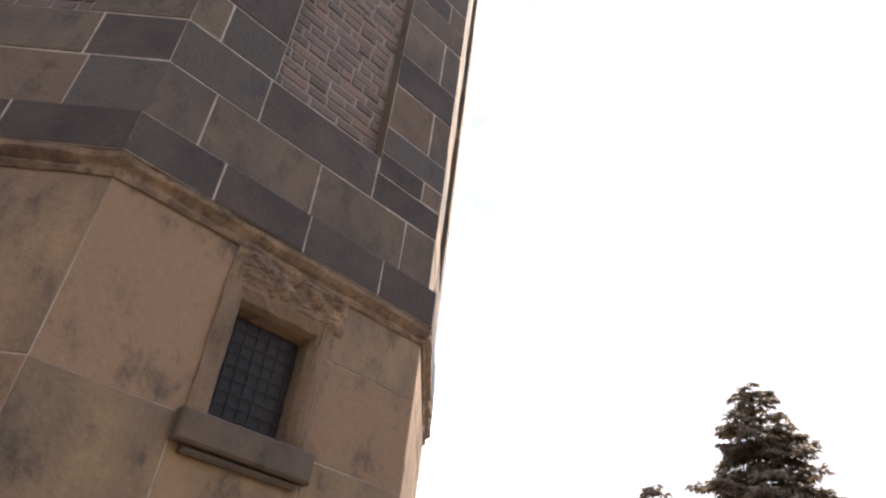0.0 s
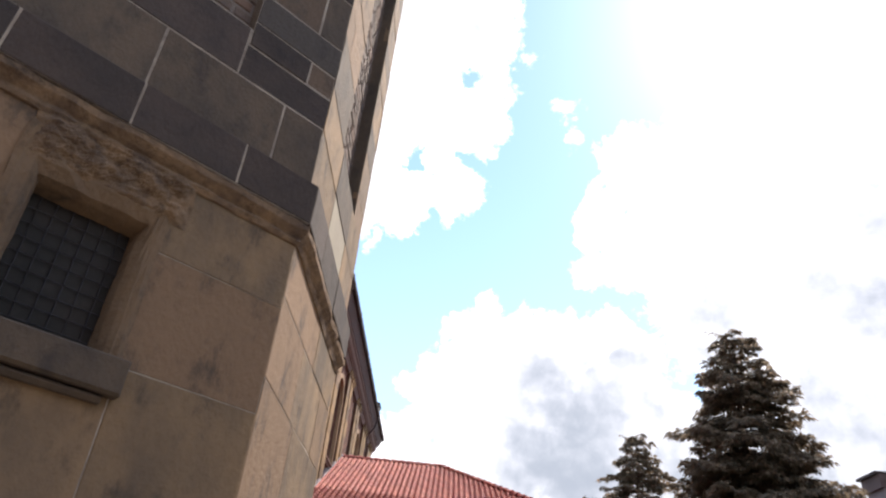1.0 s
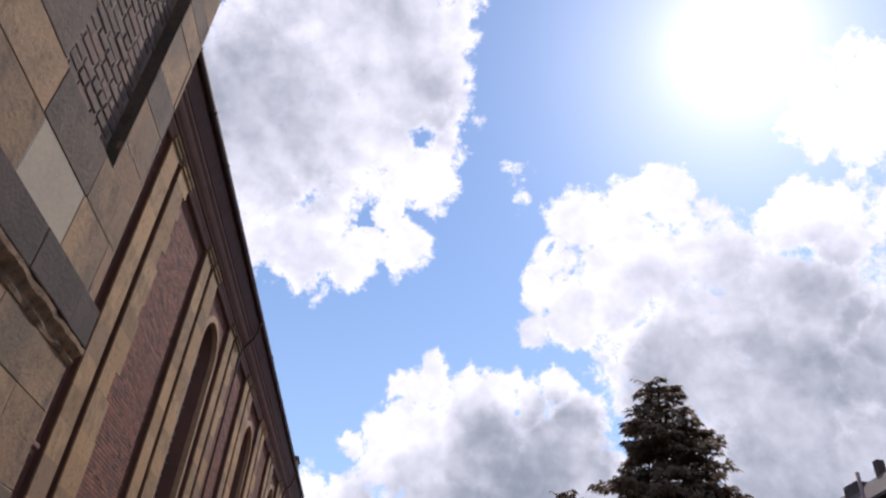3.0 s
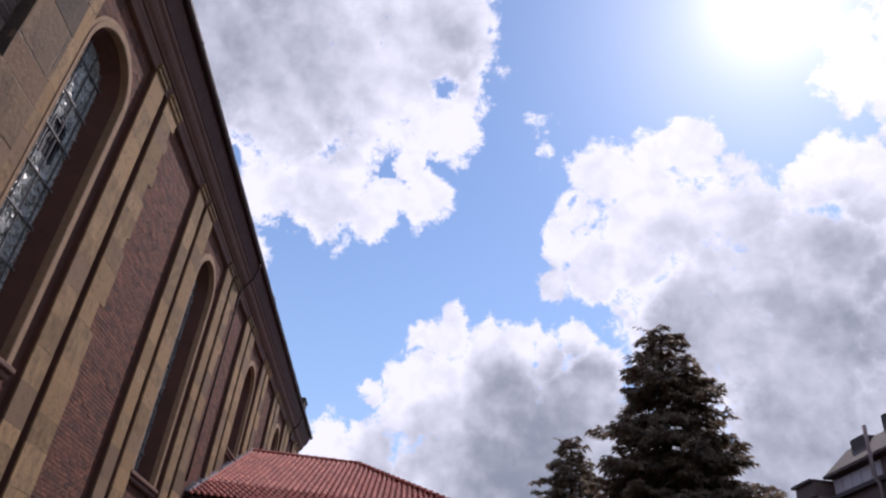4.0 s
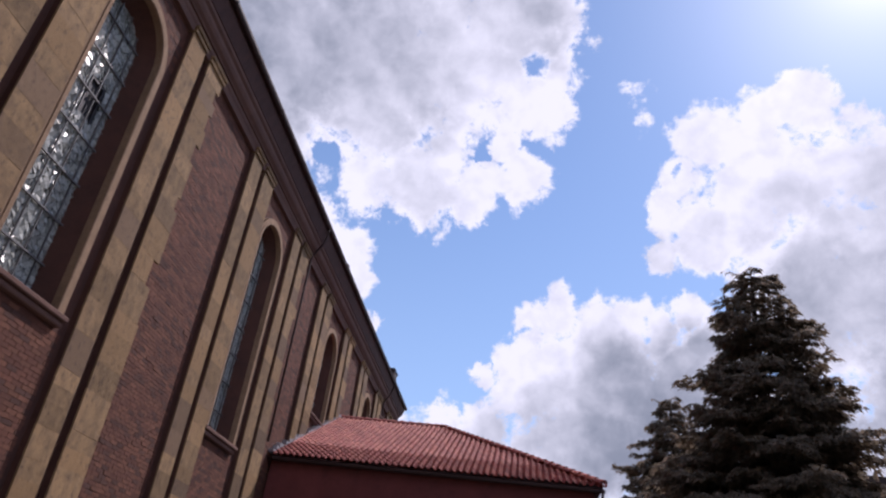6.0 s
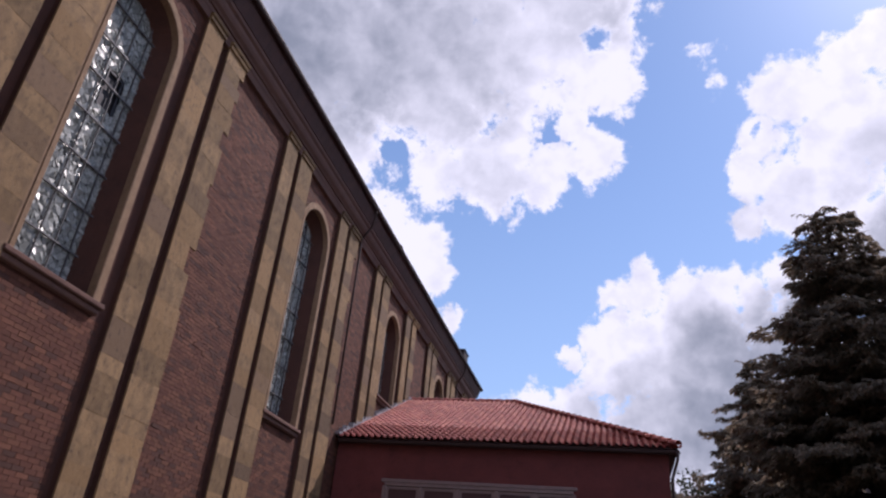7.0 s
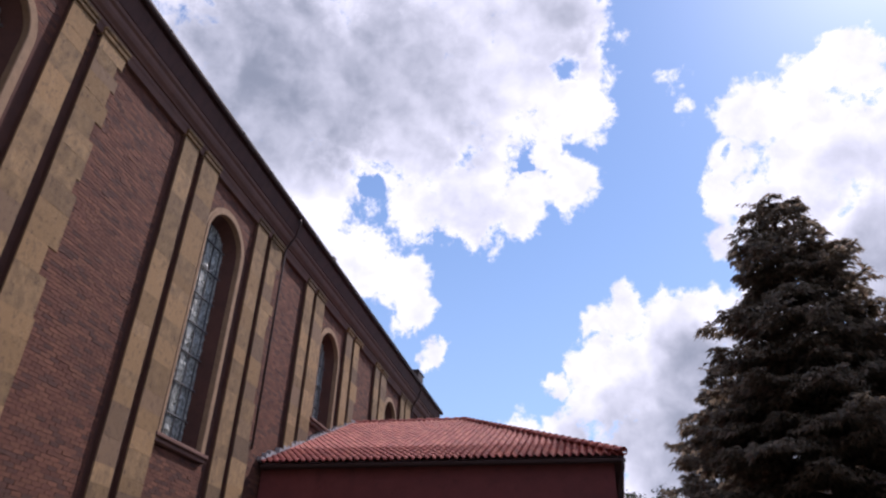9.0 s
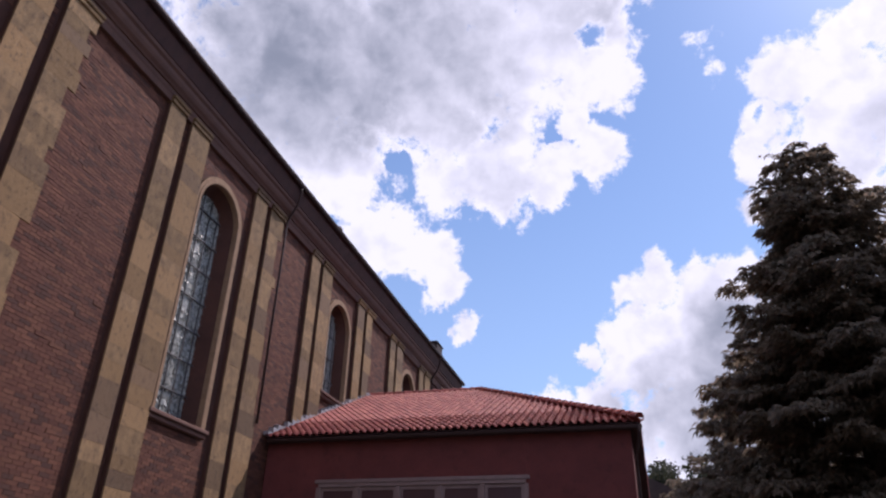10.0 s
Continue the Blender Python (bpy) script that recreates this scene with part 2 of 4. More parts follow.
JOINT = material("pale_joint_mortar", [(0.36, 0.31, 0.25), (0.2, 0.165, 0.135)], 2.2, 0.95, 0.4, 0.03, (0.08, 0.066, 0.055), 0.75)
BRICK = material("old_brown_brick", [(0.125, 0.092, 0.076), (0.1, 0.076, 0.065), (0.145, 0.096, 0.075), (0.09, 0.07, 0.062)], 3.0, 0.9, 0.5, 0.15, (0.13, 0.108, 0.095), 0.5)
NAVE_BRICK = material("red_brown_brick", [(0.135, 0.056, 0.037), (0.1, 0.044, 0.031), (0.15, 0.066, 0.042), (0.08, 0.04, 0.031)], 1.0, 0.9, 0.3, 0.15, (0.075, 0.036, 0.028), 0.4, 1.0, 0.0, "island")
NAVE_BRICK_ONE = material("red_brown_single_brick", [(0.135, 0.056, 0.037), (0.1, 0.044, 0.031), (0.15, 0.066, 0.042), (0.08, 0.04, 0.031)], 1.0, 0.9, 0.3, 0.15, (0.075, 0.036, 0.028), 0.4, 1.0, 0.0)
NAVE_JOINT = material("brown_joint_mortar", [(0.095, 0.044, 0.033), (0.075, 0.037, 0.029)], 1.2, 0.95, 0.4, 0.05, (0.05, 0.028, 0.024), 0.5)
SURROUND = material("pale_surround_stone", [(0.31, 0.205, 0.125), (0.25, 0.165, 0.1)], 3.0, 0.9, 0.4, 0.06, (0.13, 0.085, 0.06), 0.5)
CORNICE = material("red_grey_cornice_stone", [(0.17, 0.095, 0.075), (0.14, 0.08, 0.066)], 1.0, 0.9, 0.3, 0.1, (0.1, 0.06, 0.052), 0.5)
DARK_WOOD = material("dark_painted_timber", [(0.095, 0.05, 0.045), (0.075, 0.042, 0.038)], 2.0, 0.8, 0.3, 0.1, (0.035, 0.023, 0.022), 0.5, 0.2)
GUTTER = material("aged_copper_brown", [(0.05, 0.028, 0.026), (0.042, 0.025, 0.024)], 2.0, 0.6, 0.1, 0.1, (0.03, 0.021, 0.02), 0.5, 0.3, 0.2)
TILE = material("red_clay_tile", [(0.31, 0.066, 0.05), (0.24, 0.052, 0.042), (0.35, 0.09, 0.062)], 2.0, 0.75, 0.3, 0.16, (0.15, 0.05, 0.042), 0.45, 1.0, 0.0, "object", 0.3)
TILE_JOINED = material("red_clay_tile_field", [(0.31, 0.066, 0.05), (0.24, 0.052, 0.042), (0.35, 0.09, 0.062)], 2.0, 0.75, 0.3, 0.16, (0.15, 0.05, 0.042), 0.45, 1.0, 0.0, "island", 0.3)
LEAD = material("grey_lead_flashing", [(0.4, 0.4, 0.42), (0.3, 0.3, 0.32)], 2.0, 0.5, 0.2, 0.1, (0.2, 0.2, 0.21), 0.4, 1.0, 0.3)
RED_WALL = material("dark_red_brick_wall", [(0.16, 0.045, 0.042), (0.13, 0.038, 0.036)], 1.0, 0.9, 0.4, 0.1, (0.06, 0.026, 0.024), 0.5)
WHITE_FRAME = material("white_painted_frame", [(0.25, 0.175, 0.165), (0.21, 0.15, 0.14)], 2.0, 0.5, 0.1, 0.05, (0.18, 0.12, 0.115), 0.4)
CAME = material("grey_lead_came", [(0.16, 0.16, 0.165), (0.11, 0.11, 0.115)], 3.0, 0.6, 0.2, 0.1, (0.06, 0.06, 0.06), 0.4)
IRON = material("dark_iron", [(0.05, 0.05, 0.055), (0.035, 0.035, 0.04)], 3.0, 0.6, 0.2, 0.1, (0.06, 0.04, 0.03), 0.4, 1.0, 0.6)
PLASTER = material("dull_plaster", [(0.13, 0.09, 0.085), (0.11, 0.078, 0.073)], 0.7, 0.9, 0.2, 0.05, (0.075, 0.05, 0.048), 0.5)
PLASTER_LIGHT = material("light_plaster", [(0.23, 0.18, 0.178), (0.2, 0.158, 0.155)], 0.7, 0.9, 0.2, 0.05, (0.18, 0.14, 0.135), 0.5)
ROOF_DARK = material("dark_roof_tiles", [(0.065, 0.046, 0.043), (0.052, 0.037, 0.035)], 1.5, 0.8, 0.5, 0.1, (0.05, 0.04, 0.04), 0.5)


def foliage(name, a, b, c):
    """Leaves and needles, which let some of the sun through."""
    m = material(name, [a, b, c], 2.0, 0.65, 0.1, 0.3, (0.08, 0.06, 0.04), 0.3, 1.0, 0.0, "island")
    t = m.node_tree
    b_node, o_node = t.nodes["Principled BSDF"], t.nodes["Material Output"]
    thin = t.nodes.new("ShaderNodeBsdfTranslucent")
    t.links.new(b_node.inputs["Base Color"].links[0].from_socket, thin.inputs[0])
    mix = t.nodes.new("ShaderNodeMixShader")
    mix.inputs[0].default_value = 0.6
    t.links.new(b_node.outputs[0], mix.inputs[1]), t.links.new(thin.outputs[0], mix.inputs[2])
    t.links.new(mix.outputs[0], o_node.inputs[0])
    return m


NEEDLE = foliage("conifer_needles", (0.19, 0.15, 0.105), (0.15, 0.125, 0.09), (0.23, 0.17, 0.12))
LEAF = foliage("dark_leaves", (0.045, 0.05, 0.028), (0.035, 0.042, 0.025), (0.05, 0.05, 0.03))
BARK = material("brown_bark", [(0.09, 0.065, 0.05), (0.07, 0.05, 0.04)], 3.0, 0.95, 0.8, 0.1, (0.05, 0.04, 0.03), 0.5, 0.3)
PAVING = material("ground_paving", [(0.19, 0.165, 0.135), (0.15, 0.13, 0.11)], 0.5, 0.9, 0.4, 0.05, (0.1, 0.095, 0.07), 0.5)


def glass_material(name, tint, rough, through_light, gloss=0.35):
    m = bpy.data.materials.new(name)
    m.use_nodes = True
    t = m.node_tree
    b = t.nodes["Principled BSDF"]
    rnd = t.nodes.new("ShaderNodeNewGeometry").outputs["Random Per Island"]
    col = blend(t, rnd, tint, [c * 2.2 for c in tint])
    t.links.new(col, b.inputs["Base Color"])
    b.inputs["Roughness"].default_value, b.inputs["Transmission Weight"].default_value = rough, through_light
    b.inputs["IOR"].default_value, b.inputs["Specular IOR Level"].default_value = 1.52, gloss
    return m


LEADED = glass_material("leaded_window_glass", (0.19, 0.2, 0.185), 0.3, 0.0, 0.28)
CURTAINED = glass_material("curtained_window_pane", (0.04, 0.022, 0.023), 0.3, 0.0, 0.2)
# the attic panes' sky reflection is put into their pale base colour
ATTIC_PANE = glass_material("attic_glazing_sky_tint", (0.2, 0.17, 0.175), 0.45, 0.0, 0.2)
DUSTY = material("dusty_dark_glass", [(0.022, 0.018, 0.016), (0.013, 0.012, 0.011)], 3.0, 0.45, 0.15, 0.05, (0.05, 0.043, 0.038), 0.5, 1.0, 0.0, "object", 0.12)


# ---- building helpers ----
def mesh(name, verts, faces, mat, parent=None, label="", smooth_shade=False, at=None):
    d = bpy.data.meshes.new(name)
    if at is not None:
        verts = [tuple(Vector(v) - Vector(at)) for v in verts]
    d.from_pydata([tuple(v) for v in verts], [], faces)
    if mat:
        d.materials.append(mat)
    if smooth_shade:
        d.polygons.foreach_set("use_smooth", [True] * len(d.polygons))
    d.update()
    ob = new(name, d)
    if at is not None:
        ob.location = at
    if parent:
        ob.parent = parent
        ob.matrix_parent_inverse = Matrix.Identity(4)
    if label:
        ob["label"] = label
    return ob


def part(name, bm, mat, parent=None, label="", smooth_shade=False):
    """Links a bmesh as one mesh object under a thing or a part."""
    bmesh.ops.recalc_face_normals(bm, faces=bm.faces)
    d = bpy.data.meshes.new(name)
    bm.to_mesh(d)
    bm.free()
    d.materials.append(mat)
    if smooth_shade:
        d.polygons.foreach_set("use_smooth", [True] * len(d.polygons))
    ob = new(name, d)
    if parent:
        ob.parent = parent
    if label:
        ob["label"] = label
    return ob


def thing(name, label, category, group="", kind=""):
    return tagged(new(name), label, category, group, kind)


def bm_box(bm, x0, x1, y0, y1, z0, z1, bevel=0.0):
    r = bmesh.ops.create_cube(bm, size=1.0)
    for v in r["verts"]:
        v.co = Vector((x0 + (v.co.x + 0.5) * (x1 - x0), y0 + (v.co.y + 0.5) * (y1 - y0), z0 + (v.co.z + 0.5) * (z1 - z0)))
    if bevel:
        es = {e for v in r["verts"] for e in v.link_edges}
        bmesh.ops.bevel(bm, geom=list(es), offset=bevel, segments=1, affect="EDGES", profile=0.5)


def box(name, x0, x1, y0, y1, z0, z1, mat, parent=None, label="", bevel=0.0):
    bm = bmesh.new()
    bm_box(bm, x0, x1, y0, y1, z0, z1, bevel)
    return part(name, bm, mat, parent, label)


def tube(bm, points, r0, r1=None, n=8):
    r1 = r0 if r1 is None else r1
    rings = []
    pts = [Vector(p) for p in points]
    for i, p in enumerate(pts):
        d = (pts[min(i + 1, len(pts) - 1)] - pts[max(i - 1, 0)]).normalized()
        side = d.cross(Vector((0, 0, 1)))
        side = side.normalized() if side.length > 0.01 else Vector((1, 0, 0))
        up = side.cross(d)
        r = r0 + (r1 - r0) * i / (len(pts) - 1)
        rings.append([bm.verts.new(p + r * (math.cos(a) * side + math.sin(a) * up)) for a in [2 * math.pi * k / n for k in range(n)]])
    for a, b in zip(rings, rings[1:]):
        for k in range(n):
            bm.faces.new((a[k], a[(k + 1) % n], b[(k + 1) % n], b[k]))
    bm.faces.new(rings[0]), bm.faces.new(rings[-1])


class Face:
    """A wall plane: o its foot, t along it, n outward; p(u, d, z) is a place u along, d proud of it, z up."""

    def __init__(self, o, t, n):
        self.o, self.t, self.n = Vector((*o, 0)), Vector((*t, 0)).normalized(), Vector((*n, 0)).normalized()
        self.flip = self.t.cross(self.n).z < 0

    def p(self, u, d, z):
        return self.o + self.t * u + self.n * d + Vector((0, 0, z))

    def faces(self, fs):
        return [tuple(reversed(f)) for f in fs] if self.flip else fs


BLOCK_FACES = [(4, 5, 6, 7), (0, 1, 5, 4), (1, 2, 6, 5), (2, 3, 7, 6), (3, 0, 4, 7), (8, 9, 1, 0), (9, 10, 2, 1), (10, 11, 3, 2), (11, 8, 0, 3)]
BLOCK_FACES = [tuple(reversed(f)) for f in BLOCK_FACES]


def block_data(face, u0, u1, z0, z1, d0, d1, c=0.012, jag=0.004):
    j = lambda: random.uniform(-jag, jag)
    ring = lambda d, s: [face.p(u0 + s + j(), d, z0 + s + j()), face.p(u1 - s + j(), d, z0 + s + j()), face.p(u1 - s + j(), d, z1 - s + j()), face.p(u0 + s + j(), d, z1 - s + j())]
    dd = d1 + j()
    return ring(dd - c, 0) + ring(dd, c) + ring(d0, 0)


def block(name, face, u0, u1, z0, z1, d0, d1, mat, parent, label="", c=0.012, jag=0.004):
    v = block_data(face, u0, u1, z0, z1, d0, d1, c, jag)
    at = face.p((u0 + u1) / 2, d1, (z0 + z1) / 2)
    # outward orientation: front quad normal must follow the face normal
    return mesh(name, v, ORIENT(face), mat, parent, label, at=at)


def ORIENT(face):
    return BLOCK_FACES if face.flip else [tuple(reversed(f)) for f in BLOCK_FACES]


class Joined:
    """Many alike pieces too small or too far to pick apart, gathered into one mesh."""

    def __init__(self):
        self.v, self.f = [], []

    def add(self, verts, faces):
        k = len(self.v)
        self.v += [tuple(p) for p in verts]
        self.f += [tuple(i + k for i in q) for q in faces]

    def done(self, name, mat, parent=None, label="", smooth_shade=False):
        return mesh(name, self.v, self.f, mat, parent, label, smooth_shade)


# ---- ground ----
def ground_z(x, y):
    s = min(1, max(0, (x - 2.3) / 2.4))
    return -0.55 * s * s * (3 - 2 * s)


xs = [-900, -200, -60, -20, -8, 0, 2.3, 2.9, 3.5, 4.1, 4.7, 8, 16, 30, 60, 200, 900]
ys = [-900, -200, -40, 0, 20, 45, 80, 200, 900]
mesh("ground", [(x, y, ground_z(x, y)) for y in ys for x in xs],
     [(j * len(xs) + i, j * len(xs) + i + 1, (j + 1) * len(xs) + i + 1, (j + 1) * len(xs) + i) for j in range(len(ys) - 1) for i in range(len(xs) - 1)], PAVING)
tagged(bpy.data.objects["ground"], "grey paved churchyard ground falling gently away", "ground", kind="structure")

# ---- unseen plain walls added behind the walk to cut skylight on the tower ----
tagged(box("wall_south", -40, 30, -12.6, -12.0, -0.6, 9.0, PLASTER), "unseen plain dull wall added to cut skylight on the tower", "wall", kind="structure")
tagged(box("wall_southwest", -12.6, -12.0, -11.9, 4.3, -0.6, 9.0, PLASTER), "unseen plain dull wall added to cut skylight on the tower", "wall", kind="structure")

# ---- nave ----
XB = -4.04          # brick plane
XF = -3.90          # face of the stone pilaster strips
CENTRES = [12.42, 21.1, 29.35, 37.5]
HALF, SPRING, TOPZ = 0.915, 10.93, 12.95
Y0, Y1 = 4.4, 45.3
SILLS = [5.45, 5.45, 8.35, 8.35]
nave_face = Face((XB, 0), (0, 1), (1, 0))
nave = thing("wall_nave", "red brick church nave wall with sandstone pilaster strips", "church wall", kind="structure")


def arc(c, r, n=16):
    return [(c - r * math.cos(math.pi * k / n), SPRING + r * math.sin(math.pi * k / n)) for k in range(n + 1)]


def wall_body():
    """The nave wall with its arched openings cut through, 0.9 m thick."""
    verts, faces = [], []

    def quad(pts):
        k = len(verts)
        verts.extend(pts)
        faces.append((k, k + 1, k + 2, k + 3))

    def both(a, b, c, d):
        for x, rev in ((XB - 0.007, False), (XB - 0.9, True)):
            pts = [(x, *q) for q in (a, b, c, d)]
            quad(pts[::-1] if rev else pts)

    edges = [Y0] + [(a + b) / 2 for a, b in zip(CENTRES, CENTRES[1:])] + [Y1]
    for i, c in enumerate(CENTRES):
        a, b, s = edges[i], edges[i + 1], SILLS[i]
        both((a, -1), (c - HALF, -1), (c - HALF, TOPZ + 0.5), (a, TOPZ + 0.5))
        both((c + HALF, -1), (b, -1), (b, TOPZ + 0.5), (c + HALF, TOPZ + 0.5))
        both((c - HALF, -1), (c + HALF, -1), (c + HALF, s), (c - HALF, s))
        pts = arc(c, HALF)
        for p, q in zip(pts, pts[1:]):
            both(p, q, (q[0], TOPZ + 0.5), (p[0], TOPZ + 0.5))
        rim = [(c - HALF, s)] + pts + [(c + HALF, s)]
        for p, q in zip(rim, rim[1:] + rim[:1]):
            quad([(XB - 0.007, *p), (XB - 0.9, *p), (XB - 0.9, *q), (XB - 0.007, *q)])
    quad([(XB - 0.007, Y0, -1), (XB - 0.9, Y0, -1), (XB - 0.9, Y0, TOPZ + 0.5), (XB - 0.007, Y0, TOPZ + 0.5)])
    quad([(XB - 0.007, Y1, -1), (XB - 0.9, Y1, -1), (XB - 0.9, Y1, TOPZ + 0.5), (XB - 0.007, Y1, TOPZ + 0.5)])
    return mesh("wall_core", verts, faces, NAVE_JOINT, nave)


wall_body()
for nm, q in (("wall_far_side", (-17, -16.2, Y0, Y1, -1, 13.4)), ("wall_east", (-16.2, -4.9, 44.5, 45.3, -1, 13.4)), ("wall_west", (-16.2, -4.9, 4.4, 5.2, -1, 13.4))):
    tagged(box(nm, *q, NAVE_JOINT), "plain brick church wall", "church wall", kind="structure")


def brick_wall(u0, u1, z0, z1, joined, course=0.083, length=0.255, gap=0.009, skip=None, single=False):
    """Running bond of uneven bricks on the nave plane."""
    n = int((z1 - z0) / course)
    for r in range(n):
        z = z0 + r * course
        u = u0 - (length / 2 if r % 2 else 0)
        while u < u1 - 0.02:
            a, b = max(u, u0), min(u + length, u1)
            if b - a > 0.05 and not (skip and skip((a + b) / 2, z)):
                d = random.uniform(-0.003, 0.003) + (0.008 if random.random() < 0.02 else 0)
                if single and b - a > length * 0.9:
                    ob = new("brick", single)
                    ob.parent = nave
                    ob.location = nave_face.p((a + b) / 2, d, z + course / 2 + random.uniform(-0.002, 0.002))
                    ob.rotation_euler = (random.gauss(0, 0.006), 0, 0)
                    u += length
                    continue
                v = [nave_face.p(uu, dd, zz) for dd in (d, -0.02) for uu, zz in ((a + gap / 2, z + gap / 2), (b - gap / 2, z + gap / 2), (b - gap / 2, z + course - gap / 2), (a + gap / 2, z + course - gap / 2))]
                joined.add(v, [(0, 1, 2, 3), (4, 5, 1, 0), (5, 6, 2, 1), (6, 7, 3, 2), (7, 4, 0, 3)])
            u += length


# pilaster strips: offsets from the window's centre; every strip is a stack of stones, the second with a toothed edge
STRIPS = [(-2.83, -2.19, False), (-1.92, -1.12, True), (1.46, 2.12, False), (2.4, 3.24, True)]
CAP_Z = 12.62
PLINTH = 2.2


def pilaster(c, a, b, toothed):
    p = thing("pilaster_strip", "sandstone pilaster strip of uneven stacked blocks on the brick nave wall", "pilaster", "pilaster strips of the nave")
    p.location = (XB, c + (a + b) / 2, PLINTH)
    p.matrix_world = p.matrix_basis.copy()
    z, k = PLINTH, 0
    inv = p.matrix_basis.inverted()
    while z < CAP_Z - 0.02:
        h = random.choice((0.32, 0.42, 0.5, 0.62, 0.75)) * random.uniform(0.92, 1.08)
        if z + h > CAP_Z - 0.25:
            h = CAP_Z - z
        over = (random.choice((-0.24, -0.18, -0.14, -0.08, -0.02)) if z > 5.9 else 0.04) if toothed else 0.0
        right = c + b + (0 if c + b > Y1 - 0.5 else over)
        if toothed and b < 0:
            right = c - HALF - 0.203
        ob = block("stone_block", nave_face, c + a, right, z + 0.0004, z + h - 0.0004, XF - XB - 0.035, XF - XB, NAVE_SAND, None, c=0.002, jag=0.002)
        ob.parent = p
        ob.location = inv @ ob.location
        z += h
        k += 1
    # brick core whose dark colour also deepens the shade on the strip's sides
    core = bmesh.new()
    bm_box(core, XB - 0.05, XF - 0.012, c + a + 0.006, c + b - 0.27 if toothed else c + b - 0.006, PLINTH, CAP_Z)
    ob = part("strip_core", core, NAVE_JOINT, p, "brick core behind the stone facing, dark to deepen the shaded sides")
    ob.matrix_parent_inverse = inv
    cap = bmesh.new()
    bm_box(cap, XB - 0.05, XF + 0.05, c + a - 0.02, c + b + 0.02, CAP_Z + 0.004, CAP_Z + 0.1, 0.012)
    bm_box(cap, XB - 0.05, XF + 0.09, c + a - 0.03, c + b + 0.03, CAP_Z + 0.104, CAP_Z + 0.2, 0.02)
    ob = part("capital", cap, NAVE_SAND, p, "moulded stone cap under the cornice")
    ob.matrix_parent_inverse = inv
    foot = bmesh.new()
    bm_box(foot, XB - 0.05, XF + 0.07, c + a - 0.06, c + b + 0.06, -0.6, PLINTH - 0.003, 0.02)
    ob = part("plinth", foot, NAVE_SAND, p)
    ob.matrix_parent_inverse = inv


for c in CENTRES:
    for a, b, toothed in STRIPS:
        pilaster(c, a, b, toothed)
for a, b, toothed in STRIPS[:2]:
    pilaster(45.65, a, b, toothed)

bv = [(dd, uu, zz) for dd in (0, -0.02) for uu, zz in ((-0.123, -0.037), (0.123, -0.037), (0.123, 0.037), (-0.123, 0.037))]
brick_mesh = bpy.data.meshes.new("brick")
brick_mesh.from_pydata(bv, [], [(0, 1, 2, 3), (4, 5, 1, 0), (5, 6, 2, 1), (6, 7, 3, 2), (7, 4, 0, 3)])
brick_mesh.materials.append(NAVE_BRICK_ONE)
# brick fields: the panels between the window bays, and the brick under and over the windows
field = Joined()
for c0, c1 in zip([4.6 - 3.2] + CENTRES, CENTRES + [Y1 + 2.9]):
    a, b = max(c0 + 2.9, 8.0), min(c1 - 2.9, Y1)
    if c0 == CENTRES[0]:
        brick_wall(a, b, PLINTH, PLINTH + 34 * 0.083, field, single=brick_mesh)
        brick_wall(a, b, PLINTH + 34 * 0.083, TOPZ, field)
    else:
        brick_wall(a, b, PLINTH, TOPZ, field)
for c, s in zip(CENTRES, SILLS):
    def in_arch(u, z, c=c):
        return z > SPRING - 0.1 and (u - c) ** 2 + (z - SPRING) ** 2 < (HALF + 0.22) ** 2
    brick_wall(c - 1.2, c + 1.36, PLINTH, s - 0.2, field)
    brick_wall(c - 2.25, c + 2.35, SPRING + 0.4, TOPZ, field, skip=in_arch)
ob = field.done("brick_field", NAVE_BRICK, nave, "weathered red-brown brickwork in running bond")
ob["kind"] = "stuff"


def sweep(bm, path, section):
    """Sweeps a section of (outward offset, proud) round a window's rim given as (y, z, ny, nz)."""
    rings = [[bm.verts.new((XB + d, y + ny * o, z + nz * o)) for o, d in section] for y, z, ny, nz in path]
    for a, b in zip(rings, rings[1:]):
        for i in range(len(section) - 1):
            bm.faces.new((a[i], b[i], b[i + 1], a[i + 1]))
    if len(section) > 2:
        bm.faces.new(rings[0]), bm.faces.new(rings[-1])


